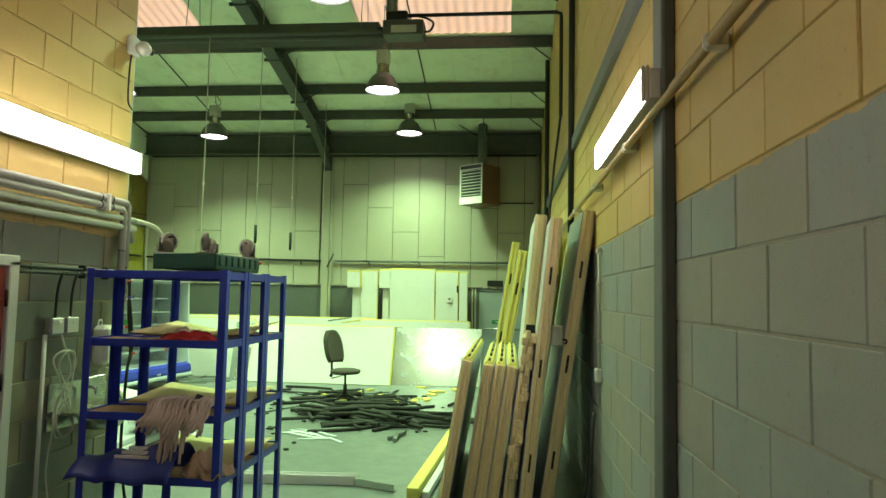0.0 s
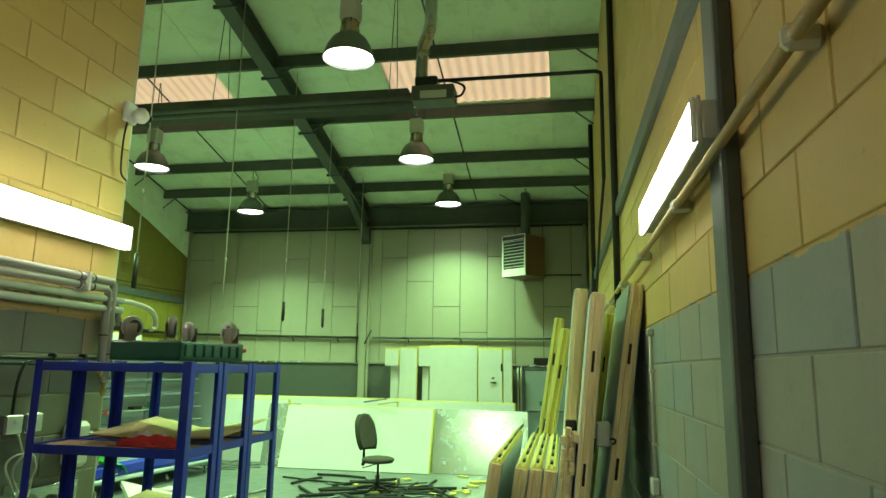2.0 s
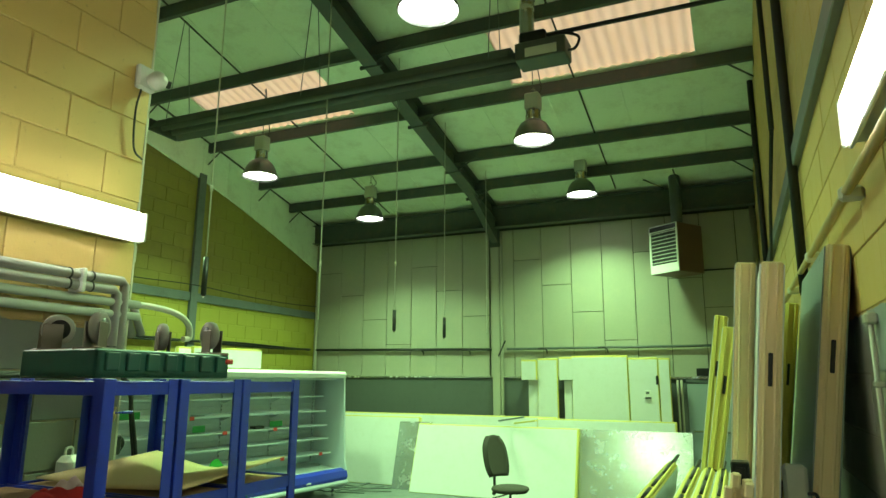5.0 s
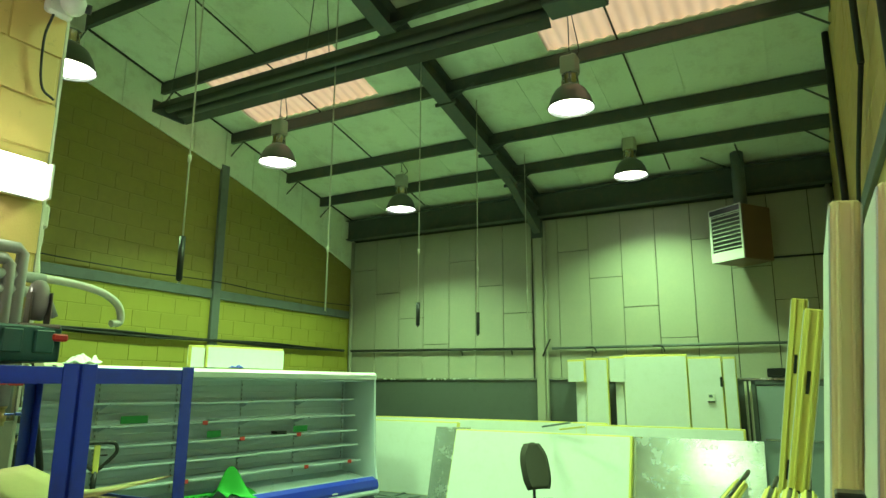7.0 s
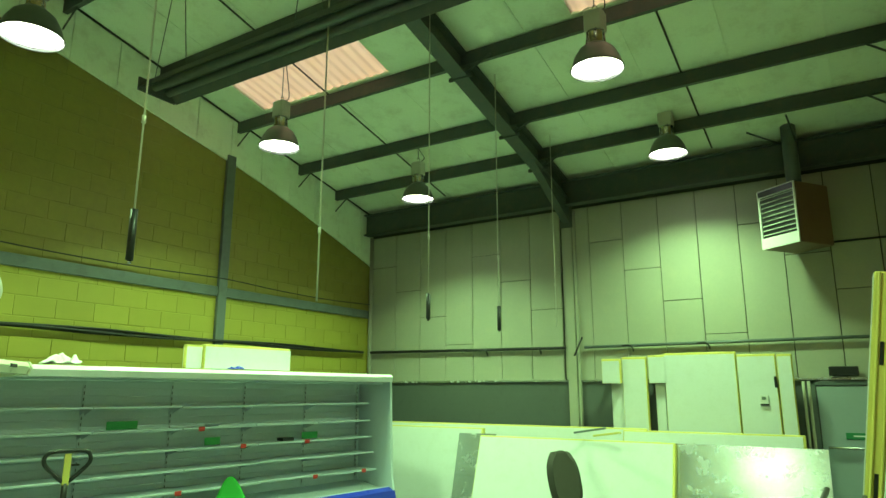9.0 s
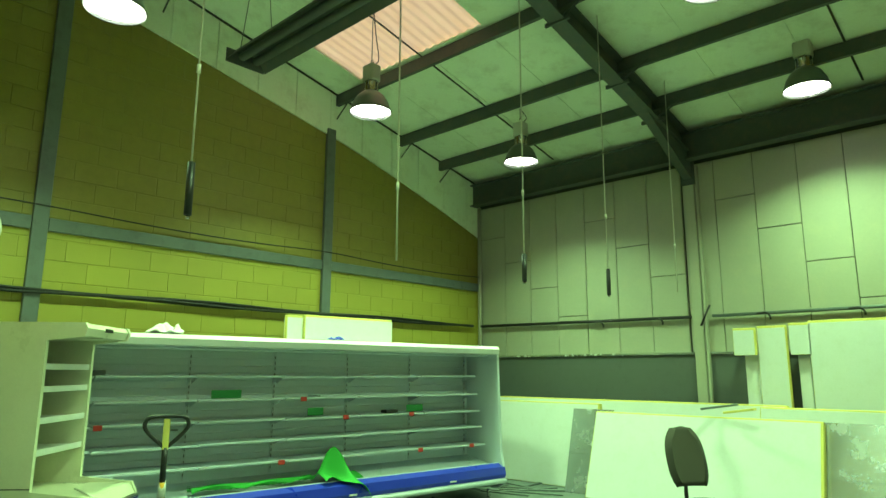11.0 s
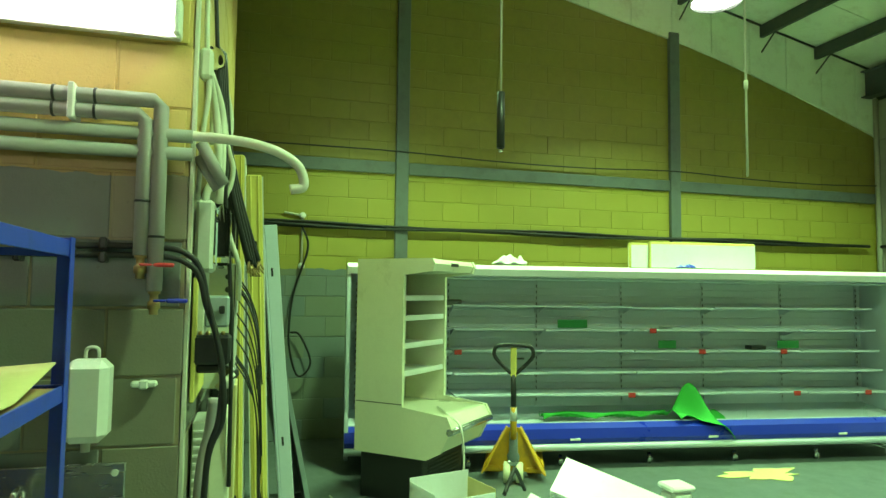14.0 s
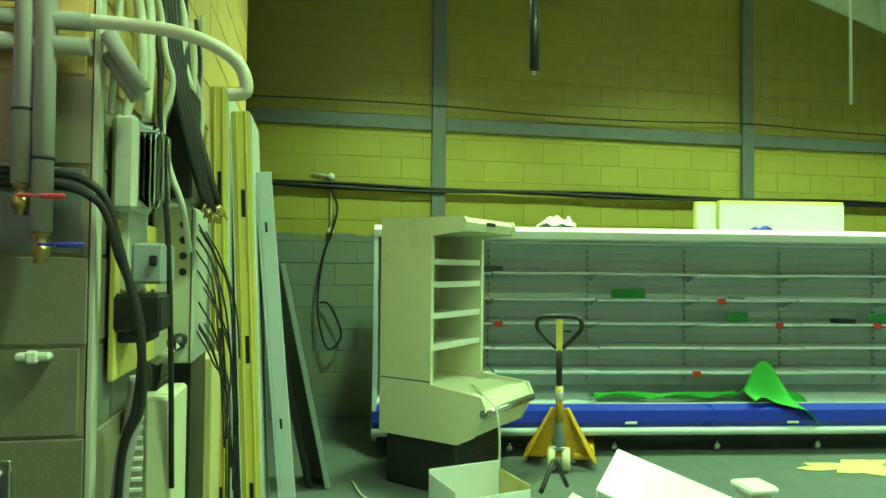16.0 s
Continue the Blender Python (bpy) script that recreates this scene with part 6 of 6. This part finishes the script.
# radiant tube heater under the rafters
TY, TZ = 7.5, 4.71
th = thing("radiant_tube_heater", "long dark radiant tube heater hung below the roof", "heater")
for a, b, c, d in ((-0.23, 0.0, -0.12, 0.14), (-0.12, 0.14, 0.12, 0.14), (0.12, 0.14, 0.23, 0.0)):
    part("reflector", Shape().prism([(-6.07, TY + a, TZ + b), (-1.55, TY + a, TZ + b), (-1.55, TY + c, TZ + d), (-6.07, TY + c, TZ + d)], (0, 0.001, 0.012)), M_PURLIN, th)
for y in (-0.08, 0.08):
    part("burner_tube", Shape().cyl((-6.0, TY + y, TZ + 0.06), (-1.5, TY + y, TZ + 0.06), 0.042), M_PURLIN, th)
part("end_cap", Shape().box((-6.09, TY - 0.22, TZ), (-6.07, TY + 0.22, TZ + 0.15), 0.004), M_PURLIN, th)
part("burner_box", Shape().box((-1.50, TY - 0.16, TZ - 0.02), (-1.02, TY + 0.10, TZ + 0.16), 0.01), M_PURLIN, th)
part("fan_box", Shape().box((-1.48, TY - 0.10, TZ + 0.16), (-1.22, TY + 0.10, TZ + 0.30), 0.02), M_BLACKP, th)
part("label", Shape().box((-1.40, TY - 0.165, TZ), (-1.10, TY - 0.16, TZ + 0.09), 0.002), M_GEAR, th)
fl = curve_points([(-1.42, TY, TZ + 0.28), (-1.42, TY, TZ + 0.5), (-1.40, TY - 0.02, TZ + 0.7), (-1.32, TY - 0.05, TZ + 0.95), (-1.32, TY - 0.05, roof_z(TY) + 0.02)], 8)
part("flue", Shape().ring_tube(fl, [0.07 + 0.004 * (i % 2) for i in range(len(fl))], 16), M_ZINC, th, "ribbed flexible metal flue")
for x in (-5.85, -3.9, -1.75):
    for y in (-0.19, 0.19):
        part("hanger", Shape().cyl((x, TY + y, TZ + 0.05), (x, TY + y * 0.2, roof_z(TY) - 0.1), 0.005, seg=6), M_STEEL, th)
gp = thing("gas_pipe", "dark gas pipe crossing to the wall below the roof", "pipe")
part("tube", Shape().ring_tube([(-1.30, TY, TZ + 0.27), (0.52, TY, TZ + 0.27), (0.575, TY, TZ + 0.25), (0.58, TY, TZ + 0.20), (0.58, TY, 3.75)], 0.022, 10), M_RUBBER, gp)
part("flexible", Shape().ring_tube(curve_points([(-1.30, TY, TZ + 0.27), (-1.32, TY - 0.03, TZ + 0.25), (-1.1, TY - 0.05, TZ + 0.24), (-0.92, TY - 0.06, TZ + 0.16), (-0.95, TY - 0.05, TZ + 0.06), (-1.03, TY - 0.04, TZ + 0.05)], 6), 0.014, 8), M_RUBBER, gp)
single("gas_pipe", Shape().ring_tube([(0.58, TY, 3.75), (0.585, 8.6, 3.4), (0.59, 10.2, 2.5)], 0.016, 8), M_RUBBER, "dark pipe running on down the block wall", "pipe")
single("roof_conduit", Shape().ring_tube([(-5.0, 6.85, roof_z(6.85) - 0.30), (-3.9, 7.0, roof_z(7.0) - 0.28), (-1.5, 7.15, roof_z(7.15) - 0.26)], 0.014, 8), M_RUBBER, "dark conduit slung under the roof", "conduit")

# warm-air unit heater on the back wall
HZ0, HZ1, HW, HD = 3.46, 4.24, 0.28, 0.30
uh = thing("unit_heater", "brown unit heater with a white louvred front", "heater", at=Matrix.Translation((-0.58, 12.95, 0)) @ pose(0, 0, 0, 0, 0, -36))
part("casing", Shape().box((-HW, -HD + 0.03, HZ0), (HW, HD, HZ1), 0.01), M_BROWN, uh)
part("grille_back", Shape().box((-HW + 0.02, -HD + 0.022, HZ0 + 0.02), (HW - 0.02, -HD + 0.029, HZ1 - 0.02), 0.001), M_BLACKP, uh)
for nm, lo, hi in (("sill", (-HW, HZ0), (HW, HZ0 + 0.14)), ("header", (-HW, HZ1 - 0.10), (HW, HZ1)), ("jamb", (-HW, HZ0 + 0.14), (-HW + 0.025, HZ1 - 0.10)), ("jamb", (HW - 0.025, HZ0 + 0.14), (HW, HZ1 - 0.10))):
    part(nm, Shape().box((lo[0], -HD, lo[1]), (hi[0], -HD + 0.022, hi[1]), 0.003), M_PLASTIC, uh, "white front frame")
part("dark_slot", Shape().box((-HW + 0.015, -HD - 0.003, HZ1 - 0.09), (HW - 0.015, -HD, HZ1 - 0.015), 0.001), M_BLACKP, uh)
for k in range(9):
    z = HZ0 + 0.175 + k * 0.06
    part("louvre", Shape().box((-HW + 0.025, -0.006, -0.006), (HW - 0.025, 0.004, 0.006), 0.001, Matrix.Translation((0, -HD + 0.006, z)) @ pose(0, 0, 0, -30, 0, 0)), M_GEAR, uh, "pale grey louvre blade")
for x in (-0.2, 0.2):
    part("bracket", Shape().box((x - 0.02, HD - 0.02, HZ0 + 0.1), (x + 0.02, HD + 0.06, HZ0 + 0.16), 0.004), M_STEEL, uh)
part("flue", Shape().cyl((0.05, 0.0, HZ1), (0.05, 0.0, roof_z(12.9) + 0.02), 0.09, seg=20), M_STEEL, uh, "grey round flue")
for s in (-0.3, 0.32):
    part("stay", Shape().cyl((0.05 + s * 0.3, 0.0, 4.86), (0.05 + s, -0.4, roof_z(12.5) - 0.12), 0.012, seg=6), M_PURLIN, uh)
single("gas_pipe", Shape().ring_tube([(-0.35, YB - 0.06, HZ0 + 0.1), (0.5, YB - 0.06, HZ0 + 0.1)], 0.014, 8), M_RUBBER, "dark gas pipe from the unit heater to the corner", "pipe")

# ---- block courses, the nearest as pieces ----


def block_mesh(ly, lz, axis, sign):
    """One block face, 14 mm proud of its bed, chamfered all round; built at its own centre."""
    s = Shape()
    d = 0.012
    if axis == "x":
        s.box((0, -ly / 2, -lz / 2), (-sign * d, ly / 2, lz / 2), 0.003)
    else:
        s.box((-ly / 2, 0, -lz / 2), (ly / 2, -sign * d, lz / 2), 0.003)
    return s


def block_wall(wall, axis, at, sign, lo, hi, top, material, near, holes=()):
    """Courses in half bond on the plane axis = at, facing sign; blocks inside near are pieces, the rest one joined mesh."""
    rest = Shape()
    meshes = {}
    q = random.Random(int(abs(at) * 100))
    row, count = 0, 0
    while row * BZ < 7.6:
        z = row * BZ
        a = lo - (0.225 if row % 2 else 0.0)
        while a < hi:
            a0, a1 = max(a, lo), min(a + BX, hi)
            a += BX
            if a1 - a0 < 0.05:
                continue
            m = (a0 + a1) / 2
            z1 = min(z + BZ, top(m) - 0.002)
            if z1 - z < 0.06 or any(h0 < m < h1 and z < hz for h0, h1, hz in holes):
                continue
            size = (round(a1 - a0 - 0.008, 3), round(z1 - z - 0.008, 3))
            n0, n1, nz0, nz1 = near
            jit = q.uniform(-0.0015, 0.0015)
            c = (at + jit, m, (z + z1) / 2) if axis == "x" else (m, at + jit, (z + z1) / 2)
            if n0 < m < n1 and nz0 <= z < nz1 and count < 300:
                if size not in meshes:
                    meshes[size] = block_mesh(*size, axis, sign).mesh("block", material)
                ob = new("block", meshes[size])
                ob.parent = wall
                ob.location = c
                count += 1
            else:
                d = -sign * 0.012
                if axis == "x":
                    rest.box((c[0], m - size[0] / 2, c[2] - size[1] / 2), (c[0] + d, m + size[0] / 2, c[2] + size[1] / 2), 0.003)
                else:
                    rest.box((m - size[0] / 2, c[1], c[2] - size[1] / 2), (m + size[0] / 2, c[1] + d, c[2] + size[1] / 2), 0.003)
        row += 1
    ob = part("blocks", rest, material, wall)
    ob["kind"] = "stuff"


block_wall(WALLS["wall_right"], "x", XR, -1, YF, YB, lambda y: roof_z(y), M_BLOCK_NEAR, (0.3, 6.8, 0.0, 4.3))
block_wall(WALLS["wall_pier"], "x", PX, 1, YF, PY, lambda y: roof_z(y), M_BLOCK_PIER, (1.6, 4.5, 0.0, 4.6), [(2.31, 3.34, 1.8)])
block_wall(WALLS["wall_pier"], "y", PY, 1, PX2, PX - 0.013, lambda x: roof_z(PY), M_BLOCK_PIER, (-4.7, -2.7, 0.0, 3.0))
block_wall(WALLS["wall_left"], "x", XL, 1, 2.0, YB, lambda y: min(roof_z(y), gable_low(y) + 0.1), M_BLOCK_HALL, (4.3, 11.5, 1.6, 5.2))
